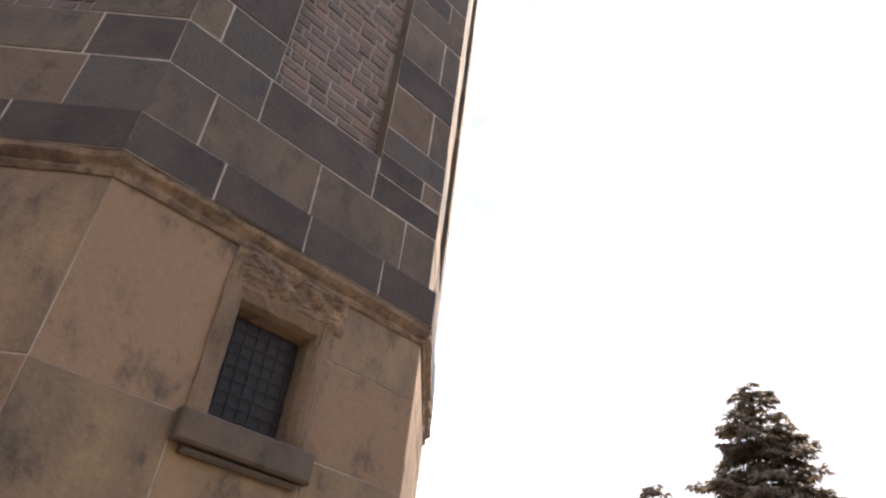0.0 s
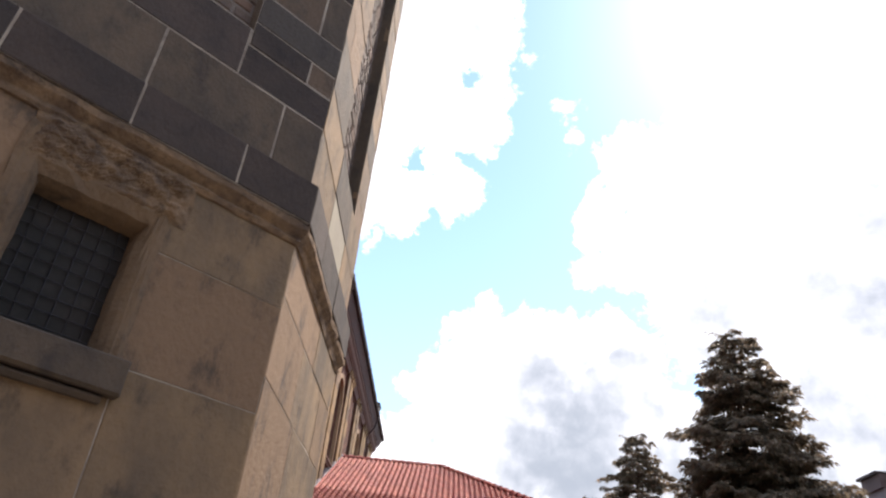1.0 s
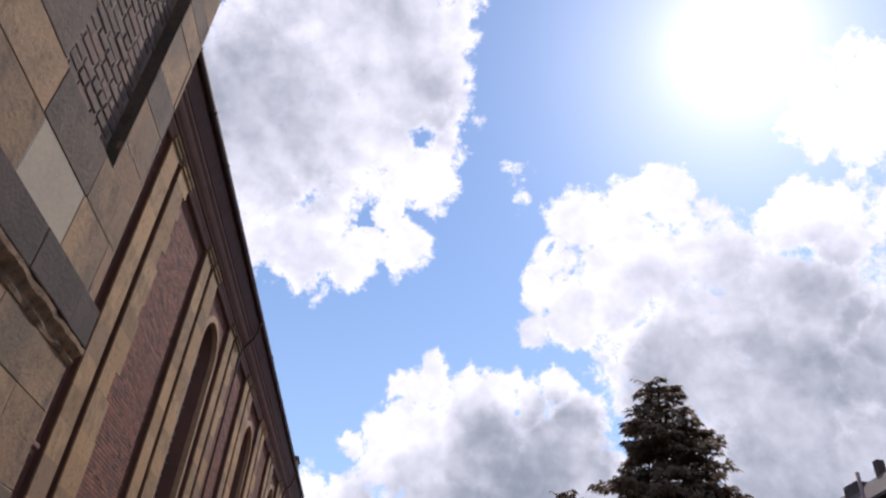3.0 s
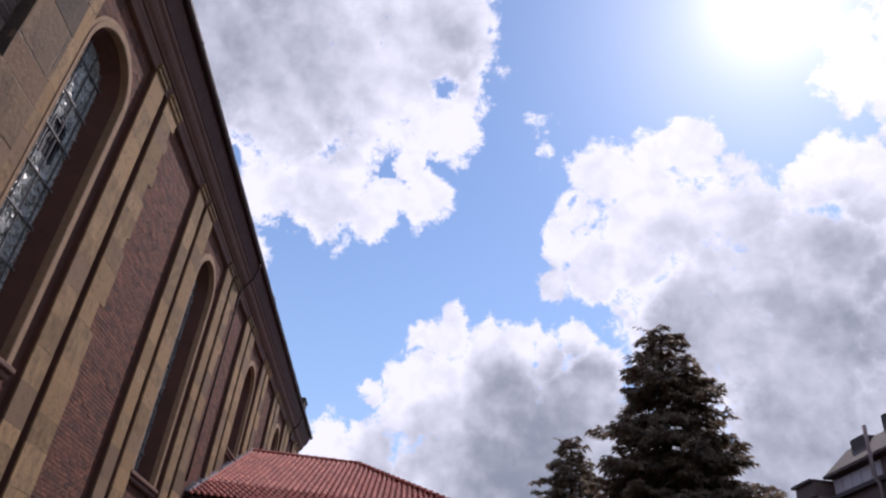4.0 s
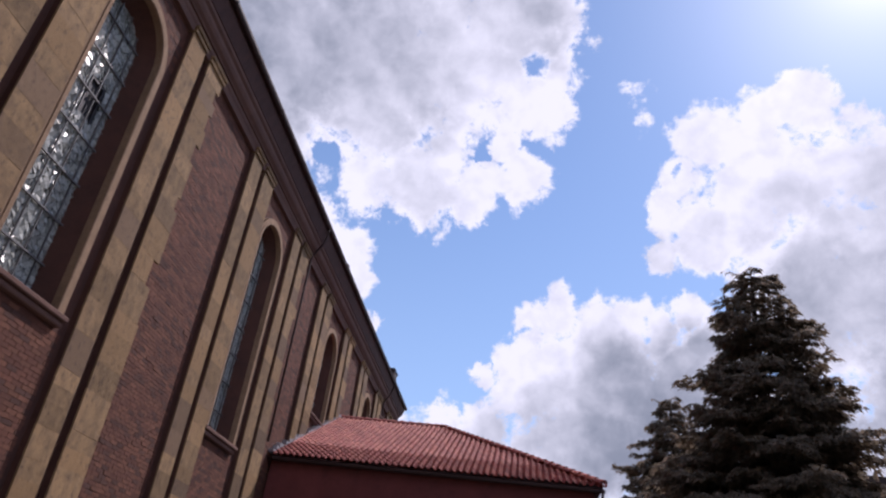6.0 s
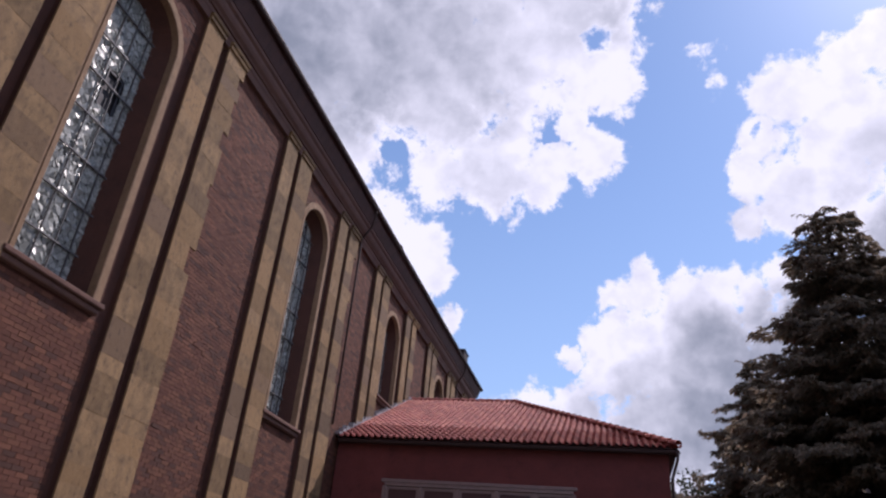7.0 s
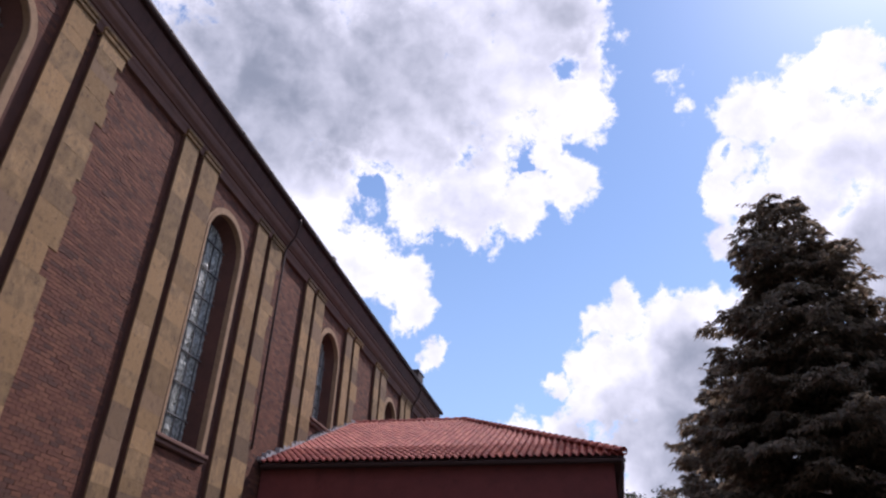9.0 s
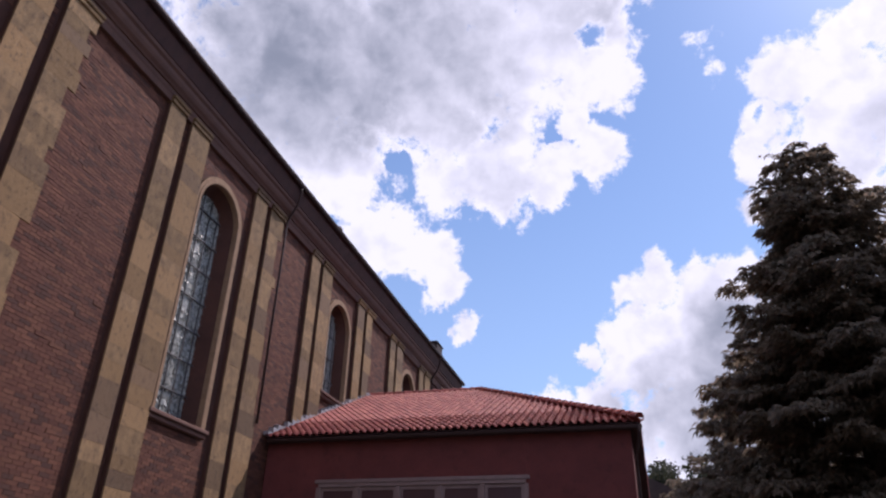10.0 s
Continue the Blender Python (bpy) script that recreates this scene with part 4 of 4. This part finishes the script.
# ---- annex with a hipped pantile roof ----
AX0, AX1, AY0, AY1 = -3.98, 6.15, 25.45, 40.2
EZ, RZ, RY, HX = 6.02, 9.46, 32.8, 0.48
annex = thing("annex", "low dark red annex with a hipped red pantile roof", "building")
WX = [-2.27, -1.13, 0.03, 1.18, 2.33, 3.46]
WZ0, WZ1 = 3.0, 4.72


for q in ((AX0, WX[0], AY0, AY0 + 0.35, -0.7, 5.86), (WX[-1], AX1, AY0, AY0 + 0.35, -0.7, 5.86), (WX[0], WX[-1], AY0, AY0 + 0.35, -0.7, WZ0), (WX[0], WX[-1], AY0, AY0 + 0.35, WZ1, 5.86),
          (AX1 - 0.35, AX1, AY0 + 0.35, AY1, -0.7, 5.86), (AX0, AX1 - 0.35, AY1 - 0.35, AY1, -0.7, 5.86)):
    box("annex_wall", *q, RED_WALL, annex, "dark red brick wall")
win = thing("window_6", "row of five pale-framed windows under the annex eaves", "window", kind="structure")
box("frame_head", WX[0], WX[-1], AY0 - 0.04, AY0 + 0.12, WZ1 - 0.1, WZ1 - 0.003, WHITE_FRAME, win, "", 0.01)
box("frame_band", WX[0] - 0.1, WX[-1] + 0.1, AY0 - 0.06, AY0 - 0.004, WZ1, WZ1 + 0.1, WHITE_FRAME, win, "", 0.01)
box("window_sill", WX[0] - 0.1, WX[-1] + 0.1, AY0 - 0.12, AY0 + 0.12, WZ0 + 0.003, WZ0 + 0.09, WHITE_FRAME, win, "", 0.01)
for k, x in enumerate(WX):
    box("frame_post", x - 0.06, x + 0.06, AY0 - 0.03, AY0 + 0.12, WZ0 + 0.092, WZ1 - 0.102, WHITE_FRAME, win, "", 0.01)
for x0, x1 in zip(WX, WX[1:]):
    sash = bmesh.new()
    for q in ((x0 + 0.065, x0 + 0.13, WZ0 + 0.1, WZ1 - 0.11), (x1 - 0.13, x1 - 0.065, WZ0 + 0.1, WZ1 - 0.11), (x0 + 0.132, x1 - 0.132, WZ1 - 0.19, WZ1 - 0.11), (x0 + 0.132, x1 - 0.132, WZ0 + 0.1, WZ0 + 0.18)):
        bm_box(sash, q[0], q[1], AY0 + 0.01, AY0 + 0.08, q[2], q[3])
    s = part("sash", sash, WHITE_FRAME, win)
    box("pane", x0 + 0.13, x1 - 0.13, AY0 + 0.04, AY0 + 0.05, WZ0 + 0.18, WZ1 - 0.19, CURTAINED, s)
box("soffit", AX0 + 0.1, AX1 + 0.2, AY0 - 0.25, AY0 + 0.35, 5.864, 5.94, DARK_WOOD, annex, "dark eaves board")
box("soffit", AX1 - 0.3, AX1 + 0.2, AY0 + 0.355, AY1, 5.864, 5.94, DARK_WOOD, annex)

# roof deck under the tiles
EY, EX = AY0 - 0.28, AX1 + 0.25
back_y = 2 * RY - EY
deck = mesh("roof_deck", [(AX0, EY, EZ - 0.06), (EX, EY, EZ - 0.06), (EX, back_y, EZ - 0.06), (AX0, back_y, EZ - 0.06), (AX0, RY, RZ - 0.06), (HX, RY, RZ - 0.06)],
            [(0, 1, 5, 4), (1, 2, 5), (2, 3, 4, 5), (0, 3, 2, 1), (0, 4, 3)], DARK_WOOD, annex)
slope = math.hypot(RY - EY, RZ - EZ)
sv = Vector((0, RY - EY, RZ - EZ)).normalized()
sn = Vector((0, -sv.z, sv.y))
TW, TL = 0.205, 0.335


def pantile_profile(n=8):
    """Cross-section of an S-shaped pantile over its width: place across and height."""
    return [(TW * 1.08 * k / n, 0.044 * math.sin(2 * math.pi * (k / n) * 0.96 + 0.5)) for k in range(n + 1)]


def pantile():
    pr = pantile_profile()
    v = []
    for s, lift in ((0.0, 0.03), (TL * 1.12, 0.0)):
        v += [(x, s, h + lift) for x, h in pr]
    v += [(x, 0.0, h + 0.03 - 0.018) for x, h in pr]
    n = len(pr)
    f = [(i, i + 1, n + i + 1, n + i) for i in range(n - 1)] + [(2 * n + i, 2 * n + i + 1, i + 1, i) for i in range(n - 1)]
    return v, f


tv, tf = pantile()
td = bpy.data.meshes.new("roof_tile")
td.from_pydata(tv, [], tf)
td.materials.append(TILE)
td.polygons.foreach_set("use_smooth", [True] * (len(tf) // 2) + [False] * (len(tf) - len(tf) // 2))
far_tiles = Joined()
rows = int(slope / TL)
frame_m = Matrix(((1, 0, 0), (0, sv.y, sn.y), (0, sv.z, sn.z))).to_4x4()
for r in range(rows):
    s = r * TL
    x_hi = EX - (EX - HX) * s / slope
    x = AX0 + 0.02
    while x < x_hi - 0.08:
        o = Vector((x, EY, EZ)) + sv * s + sn * random.uniform(0.0, 0.008)
        if r < 6:
            ob = new("roof_tile", td)
            ob.parent = annex
            ob.matrix_basis = Matrix.Translation(o) @ frame_m @ Matrix.Rotation(random.gauss(0, 0.006), 4, "Z")
        else:
            far_tiles.add([o + frame_m.to_3x3() @ Vector(p) for p in tv], tf)
        x += TW
# east slope beyond the hip
es = math.hypot(EX - HX, RZ - EZ)
ev = Vector((HX - EX, 0, RZ - EZ)).normalized()
en = Vector((-ev.z * -1, 0, -ev.x)).normalized()
fe = Matrix(((0, ev.x, en.x), (1, 0, 0), (0, ev.z, en.z)))
for r in range(int(es / TL)):
    s = r * TL
    y0 = EY + (RY - EY) * s / es
    y = y0 + 0.1
    while y < back_y - (y0 - EY) - 0.1:
        o = Vector((EX, y, EZ)) + ev * s
        far_tiles.add([o + fe @ Vector(p) for p in tv], tf)
        y += TW
far_tiles.done("tile_field", TILE_JOINED, annex, "red clay pantiles")["kind"] = "stuff"


def ridge_caps(a, b, n_name):
    a, b = Vector(a), Vector(b)
    d = b - a
    k = int(d.length / 0.36)
    side = Vector((0, 0, 1)).cross(d).normalized()
    up = d.normalized().cross(side)
    for i in range(k):
        p0, p1 = a + d * (i / k), a + d * ((i + 1.12) / k)
        v, f = [], []
        for p, r, lift in ((p0, 0.125, 0.03), (p1, 0.11, 0.0)):
            for j in range(7):
                an = math.pi * j / 6
                v.append(p + side * (r * math.cos(an)) + up * (r * math.sin(an) - 0.03 + lift))
        f = [(j, j + 1, 8 + j, 7 + j) for j in range(6)] + [(0, 1, 2, 3, 4, 5, 6)]
        mesh(n_name, v, f, TILE, annex, "", True, at=p0)


ridge_caps((AX0, RY, RZ - 0.02), (HX + 0.1, RY, RZ - 0.02), "ridge_tile")
ridge_caps((EX + 0.02, EY - 0.02, EZ + 0.07), (HX, RY, RZ + 0.01), "hip_tile")
bm = bmesh.new()
prof = [(math.cos(t) * 0.07, math.sin(t) * 0.08) for t in [math.pi + math.pi * k / 6 for k in range(7)]] + [(0.055, -0.0), (0.0, -0.055), (-0.055, 0.0)]
ga = [bm.verts.new((AX0 + 0.1, EY + 0.03 + q, EZ - 0.12 + z)) for q, z in prof]
gb = [bm.verts.new((EX + 0.05, EY + 0.03 + q, EZ - 0.12 + z)) for q, z in prof]
for i in range(len(prof)):
    j = (i + 1) % len(prof)
    bm.faces.new((ga[i], ga[j], gb[j], gb[i]))
bm.faces.new(ga), bm.faces.new(gb)
part("eaves_gutter", bm, GUTTER, annex, "dark half-round gutter")
bm = bmesh.new()
tube(bm, [(EX - 0.02, EY - 0.06, EZ - 0.1), (EX - 0.03, EY - 0.02, EZ - 0.35), (AX1 + 0.08, AY0 + 0.15, EZ - 0.8), (AX1 + 0.08, AY0 + 0.2, EZ - 1.2), (AX1 + 0.08, AY0 + 0.2, -0.5)], 0.045, n=8)
part("downpipe", bm, GUTTER, annex, "", True)
# stepped lead flashing where the roof meets the nave wall
k = 0
while k * 0.3 < slope:
    o = Vector((XF + 0.02, EY, EZ)) + sv * (k * 0.3)
    part("flashing", (lambda b: (bm_box(b, XB - 0.01, XF + 0.012, o.y, o.y + 0.29, o.z + 0.05, o.z + 0.17 + random.uniform(-0.04, 0.06)), b)[-1])(bmesh.new()), LEAD, annex, "grey stepped lead flashing")
    k += 1


# ---- conifers ----
def conifer(name, foot, top, radius, seed, label, dense=1.0):
    """A tapered trunk with tiers of drooping limbs, each set with many small needle sprays."""
    rng = random.Random(seed)
    x0, y0 = foot
    g = ground_z(x0, y0)
    tree = thing(name, label, "tree", "conifers beyond the annex")
    tree.location = (x0, y0, g)
    bm = bmesh.new()
    h = top - g
    tube(bm, [(0, 0, -0.1), (0.03, 0.02, h * 0.35), (0, 0, h * 0.7), (0.02, 0, h * 0.97)], 0.32, 0.03, 9)
    part("trunk", bm, BARK, tree)
    limbs, sprays = bmesh.new(), Joined()

    def spray(p, d, size):
        """A flat fan of needles drooping at its end."""
        side = d.cross(Vector((0, 0, 1)))
        side = side.normalized() if side.length > 0.05 else Vector((1, 0, 0))
        side = (side + Vector((0, 0, rng.uniform(-0.6, 0.6)))).normalized()
        for s in (-1.2, -0.4, 0.4, 1.2):
            q = (d + side * s * 0.7 + Vector((0, 0, rng.uniform(-0.35, 0.1)))).normalized()
            w = q.cross(Vector((rng.uniform(-1, 1), rng.uniform(-1, 1), 1))).normalized() * size * 0.125
            e = p + q * size * (1.0 - 0.25 * abs(s)) + Vector((0, 0, -size * 0.3))
            m = p + q * size * 0.5
            sprays.add([p - w * 0.4, m - w, e, m + w], [(0, 1, 2, 3)])

    def limb(base_p, a, L, rise, thick):
        """One arching limb, bare near the trunk, with side twigs that hang in clumps."""
        d = Vector((math.cos(a), math.sin(a), 0))

        def along(t):
            return base_p + d * (L * t) + Vector((0, 0, L * (rise * t - 0.42 * t * t + 0.16 * t ** 5)))

        tube(limbs, [along(t) for t in (0, 0.35, 0.7, 1.0)], thick, 0.006, 4)
        m = max(3, int(L * 6.2))
        for j in range(m):
            t = 0.25 + 0.75 * (j + rng.random()) / m
            p = along(t)
            for sgn in (-1, 1):
                side = Vector((-d.y, d.x, 0)) * sgn
                bl = (0.22 + 0.36 * L * (1.1 - t)) * rng.uniform(0.5, 1.25)
                bd = (d * rng.uniform(0.5, 1.1) + side + Vector((0, 0, rng.uniform(-0.2, 0.3)))).normalized()
                q_n = max(2, int(bl * 8.5 * dense))
                for q in range(q_n):
                    f = (q + rng.random()) / q_n
                    at = p + bd * (bl * f) + Vector((0, 0, -0.28 * bl * f * f + rng.uniform(-0.09, 0.06)))
                    spray(at, (bd + d * 0.4 + side * rng.uniform(-0.5, 0.5)).normalized(), rng.uniform(0.18, 0.4))
        for q in range(7):
            spray(along(0.84 + 0.03 * q), (d + Vector((rng.uniform(-0.5, 0.5), rng.uniform(-0.5, 0.5), rng.uniform(-0.25, 0.35)))).normalized(), rng.uniform(0.2, 0.42))

    z = h * 0.12
    while z < h * 0.985:
        r = radius(g + z)
        n = max(4, int(rng.uniform(5.5, 8.5) * min(1.4, 0.5 + r / 3.2)))
        a0 = rng.uniform(0, 6.28)
        for k in range(n):
            L = max(0.2, r * rng.choice((0.55, 0.72, 0.86, 0.97, 1.12)) * rng.uniform(0.9, 1.1) - 0.1)
            rise = rng.uniform(0.05, 0.42) + 0.5 * max(0, z / h - 0.8)
            limb(Vector((0, 0, z + rng.uniform(-0.16, 0.16))), a0 + 6.283 * k / n + rng.uniform(-0.4, 0.4), L, rise, 0.02 + 0.012 * r)
        z += rng.uniform(0.26, 0.44) * (0.75 + 0.14 * r)
    # the leader bends over at its tip
    for q in range(16):
        f = q / 15
        spray(Vector((-0.85 * f * f, 0.2 * f * f, h * 0.95 + 0.75 * f - 0.12 * f ** 3)), Vector((-0.8 + rng.uniform(-0.5, 0.5), 0.2 + rng.uniform(-0.5, 0.5), 0.4 - 0.4 * f)).normalized(), 0.3 - 0.1 * f)
    part("branchwork", limbs, BARK, tree)["kind"] = "stuff"
    crown = sprays.done("crown", NEEDLE, tree, "dark green drooping needle sprays")
    crown["kind"] = "stuff"
    return tree


def big_radius(z):
    return min(1.5 + 0.37 * (12.5 - z), 4.3) if z < 12.5 else max(0.3, 0.3 + 0.72 * (14.45 - z))


conifer("conifer", (11.75, 26.55), 14.6, big_radius, 4, "tall dark green conifer with tiered drooping branches")
conifer("conifer", (11.85, 41.8), 14.7, lambda z: max(0.2, min(0.5 * (14.9 - z) + 0.3, 4.6)), 9, "smaller conifer standing behind the tall one", 0.7)


def broadleaf(foot, top, r, seed):
    rng = random.Random(seed)
    g = ground_z(*foot)
    tree = thing("broadleaf_tree", "distant dark green leafy tree behind the annex", "tree")
    tree.location = (*foot, g)
    bm = bmesh.new()
    h = top - g
    tube(bm, [(0, 0, 0), (0.1, 0, h * 0.4), (0, 0.1, h * 0.8)], 0.3, 0.08, 8)
    for k in range(6):
        a = k * 1.05
        tube(bm, [(0, 0, h * 0.4), (r * 0.4 * math.cos(a), r * 0.4 * math.sin(a), h * 0.6), (r * 0.8 * math.cos(a), r * 0.8 * math.sin(a), h * 0.75)], 0.1, 0.02, 5)
    part("trunk", bm, BARK, tree)
    leaves = Joined()
    lumps = [(Vector((rng.gauss(0, r * 0.42), rng.gauss(0, r * 0.42), h - r * 0.9 + rng.uniform(-r, r * 0.6))), r * rng.uniform(0.25, 0.45)) for _ in range(26)]
    for c, lr in lumps:
        for _ in range(170):
            d = Vector((rng.gauss(0, 1), rng.gauss(0, 1), rng.gauss(0, 1))).normalized()
            p = c + d * lr * rng.uniform(0.6, 1.1)
            a = Vector((rng.gauss(0, 1), rng.gauss(0, 1), rng.gauss(0, 1))).normalized() * 0.16
            b = a.cross(d).normalized() * 0.1
            leaves.add([p - a, p + b, p + a, p - b], [(0, 1, 2, 3)])
    leaves.done("crown", LEAF, tree)["kind"] = "stuff"


broadleaf((7.6, 60.0), 12.4, 3.0, 3)
broadleaf((10.6, 63.0), 10.6, 2.6, 5)


# ---- apartment block beyond the tree ----
FA = radians(2.0)
ft = Vector((math.sin(FA), math.cos(FA)))
apt_face = Face((25.47, 35.56), ft, (-ft.y, ft.x))


def apt_box(name, u0, u1, d0, d1, z0, z1, mat, parent, label="", bevel=0.0):
    bm = bmesh.new()
    bm_box(bm, 0, u1 - u0, 0, 1, 0, z1 - z0, 0)
    for v in bm.verts:
        v.co = apt_face.p(u0 + v.co.x, d0 + v.co.y * (d1 - d0), z0 + v.co.z)
    return part(name, bm, mat, parent, label)


apt = thing("apartment_block", "dull four-storey apartment block with an attic storey and dark roof", "building")
GZ = -0.6
apt_box("wall", -30, 4.65, -10, 0, GZ, 12.35, PLASTER, apt)
apt_box("attic_wall", -30, 4.5, -9.6, -0.35, 12.35, 13.5, PLASTER, apt)
apt_box("eaves_cornice", -30, 4.65, -0.4, 0.3, 12.2, 12.4, ROOF_DARK, apt)
apt_box("eaves_cornice", -30, 4.6, -0.45, 0.15, 13.504, 13.65, ROOF_DARK, apt)
bm = bmesh.new()
pr = [(0.1, 13.654), (-1.5, 15.3), (-4.9, 17.0), (-9.9, 13.654)]
rings = [[bm.verts.new(apt_face.p(u, d, z)) for d, z in pr] for u in (-30, 4.6)]
for k in range(4):
    bm.faces.new((rings[0][k], rings[0][(k + 1) % 4], rings[1][(k + 1) % 4], rings[1][k]))
bm.faces.new(rings[0]), bm.faces.new(rings[1])
part("roof", bm, ROOF_DARK, apt)


def apt_window(u, z, w, h, d=0.0, parent=apt):
    wd = apt_box("window", u - w / 2, u + w / 2, d + 0.0, d + 0.03, z, z + h, CURTAINED, parent, "window with pale frame")
    for q in ((u - w / 2 - 0.08, u - w / 2, z - 0.08, z + h + 0.08), (u + w / 2, u + w / 2 + 0.08, z - 0.08, z + h + 0.08), (u - w / 2, u + w / 2, z + h, z + h + 0.08), (u - 0.04, u + 0.04, z, z + h)):
        apt_box("frame", q[0], q[1], d, d + 0.07, q[2], q[3], PLASTER_LIGHT, wd)
    apt_box("sill", u - w / 2 - 0.15, u + w / 2 + 0.15, d, d + 0.16, z - 0.16, z - 0.084, PLASTER_LIGHT, wd)


for fl in range(4):
    for k, u in enumerate((-17.5, -14.5, -11.2, -8.0, -5.0, -2.6, 1.3, 3.3)):
        apt_window(u, 1.3 + fl * 2.8, 1.0 if k % 3 else 1.3, 1.25)
u = -19.0
while u < 3.9:
    if not -1.9 < u < -0.4:
        apt_box("attic_panel", u + 0.04, u + 0.86, -0.34, -0.27, 12.52, 13.4, ATTIC_PANE, apt, "attic window panel tinted pale for the sky it reflects")
    u += 0.9
pipe = bmesh.new()
tube(pipe, [apt_face.p(-0.5, 0.42, 14.9), apt_face.p(-0.5, 0.42, 12.5), apt_face.p(-0.48, 0.2, 12.0), apt_face.p(-0.48, 0.2, GZ)], 0.1, n=8)
part("downpipe", pipe, PLASTER_LIGHT, apt, "pale downpipe", True)
apt_box("chimney", 1.0, 1.4, -2.2, -1.8, 14.5, 16.3, ROOF_DARK, apt)
apt_box("chimney", 2.0, 3.3, -1.9, -1.0, 13.9, 15.4, ROOF_DARK, apt)
# stair bay at its end, and the wing that turns behind the tree
bay = thing("stair_bay", "pale plastered stair bay with stacked windows between two house wings", "building")
apt_box("wall", 4.7, 6.6, -6, 0.5, GZ, 12.6, PLASTER_LIGHT, bay)
apt_box("top_storey", 4.7, 6.7, -6, 0.7, 12.6, 13.35, PLASTER, bay)
apt_box("roof", 4.68, 6.85, -6, 0.9, 13.35, 13.5, ROOF_DARK, bay)
for fl in range(4):
    apt_window(5.65, 1.8 + fl * 2.8, 1.3, 1.2, 0.5, bay)
wing = thing("house_wing", "dull brown house wing with dark roof behind the conifers", "building")
apt_box("wall", 6.9, 17, -6, 8.6, GZ, 10.8, PLASTER, wing)
apt_box("roof", 6.87, 17.3, -6, 8.9, 10.8, 11.6, ROOF_DARK, wing)
apt_box("chimney", 9.0, 9.8, 2.0, 3.0, 11.6, 12.2, ROOF_DARK, wing)
wf = Face(apt_face.p(6.9, 0, 0).to_2d(), (-ft.y, ft.x), (-ft.x, -ft.y))
for fl in range(4):
    for u in (2.0, 5.0):
        bm = bmesh.new()
        bm_box(bm, 0, 1, 0, 1, 0, 1)
        for v in bm.verts:
            v.co = wf.p(u + v.co.x * 1.2, v.co.y * 0.04, 0.9 + fl * 2.6 + v.co.z * 1.4)
        w_ob = part("window", bm, CURTAINED, wing)
        bm = bmesh.new()
        for q in ((-0.1, 0, -0.1, 1.5), (1.2, 1.3, -0.1, 1.5), (0, 1.2, 1.4, 1.5), (0, 1.2, -0.1, 0)):
            r = bmesh.ops.create_cube(bm, size=1.0)
            for v in r["verts"]:
                v.co = wf.p(u + q[0] + (v.co.x + 0.5) * (q[1] - q[0]), (v.co.y + 0.5) * 0.1, 0.9 + fl * 2.6 + q[2] + (v.co.z + 0.5) * (q[3] - q[2]))
        part("frame", bm, PLASTER_LIGHT, w_ob)

# small house seen past the annex corner
house = thing("distant_house", "distant house with a pale wall and dark sloping roof", "house")
box("wall", 2.0, 12.0, 55, 62, GZ, 7.2, PLASTER_LIGHT, house)
bm = bmesh.new()
for y in (54.7, 62.3):
    for x, z in ((1.0, 7.0), (4.2, 11.2), (12.6, 6.9)):
        bm.verts.new((x, y, z))
v = bm.verts[:]
for q in ((0, 1, 4, 3), (1, 2, 5, 4), (2, 0, 3, 5)):
    bm.faces.new([v[k] for k in q])
bm.faces.new(v[:3]), bm.faces.new(v[3:])
part("roof", bm, ROOF_DARK, house)


# every thing made of parts has its origin at its foot
for ob in [o for o in scene.objects if o.type == "EMPTY" and not o.parent and o.location.length == 0]:
    pts = [c.matrix_basis @ Vector(q) for c in ob.children if c.type == "MESH" for q in c.bound_box]
    if pts:
        lo = [min(p[k] for p in pts) for k in range(3)]
        hi = [max(p[k] for p in pts) for k in range(3)]
        foot = Vector(((lo[0] + hi[0]) / 2, (lo[1] + hi[1]) / 2, lo[2]))
        ob.location = foot
        for c in ob.children:
            c.matrix_parent_inverse = Matrix.Translation(-foot)
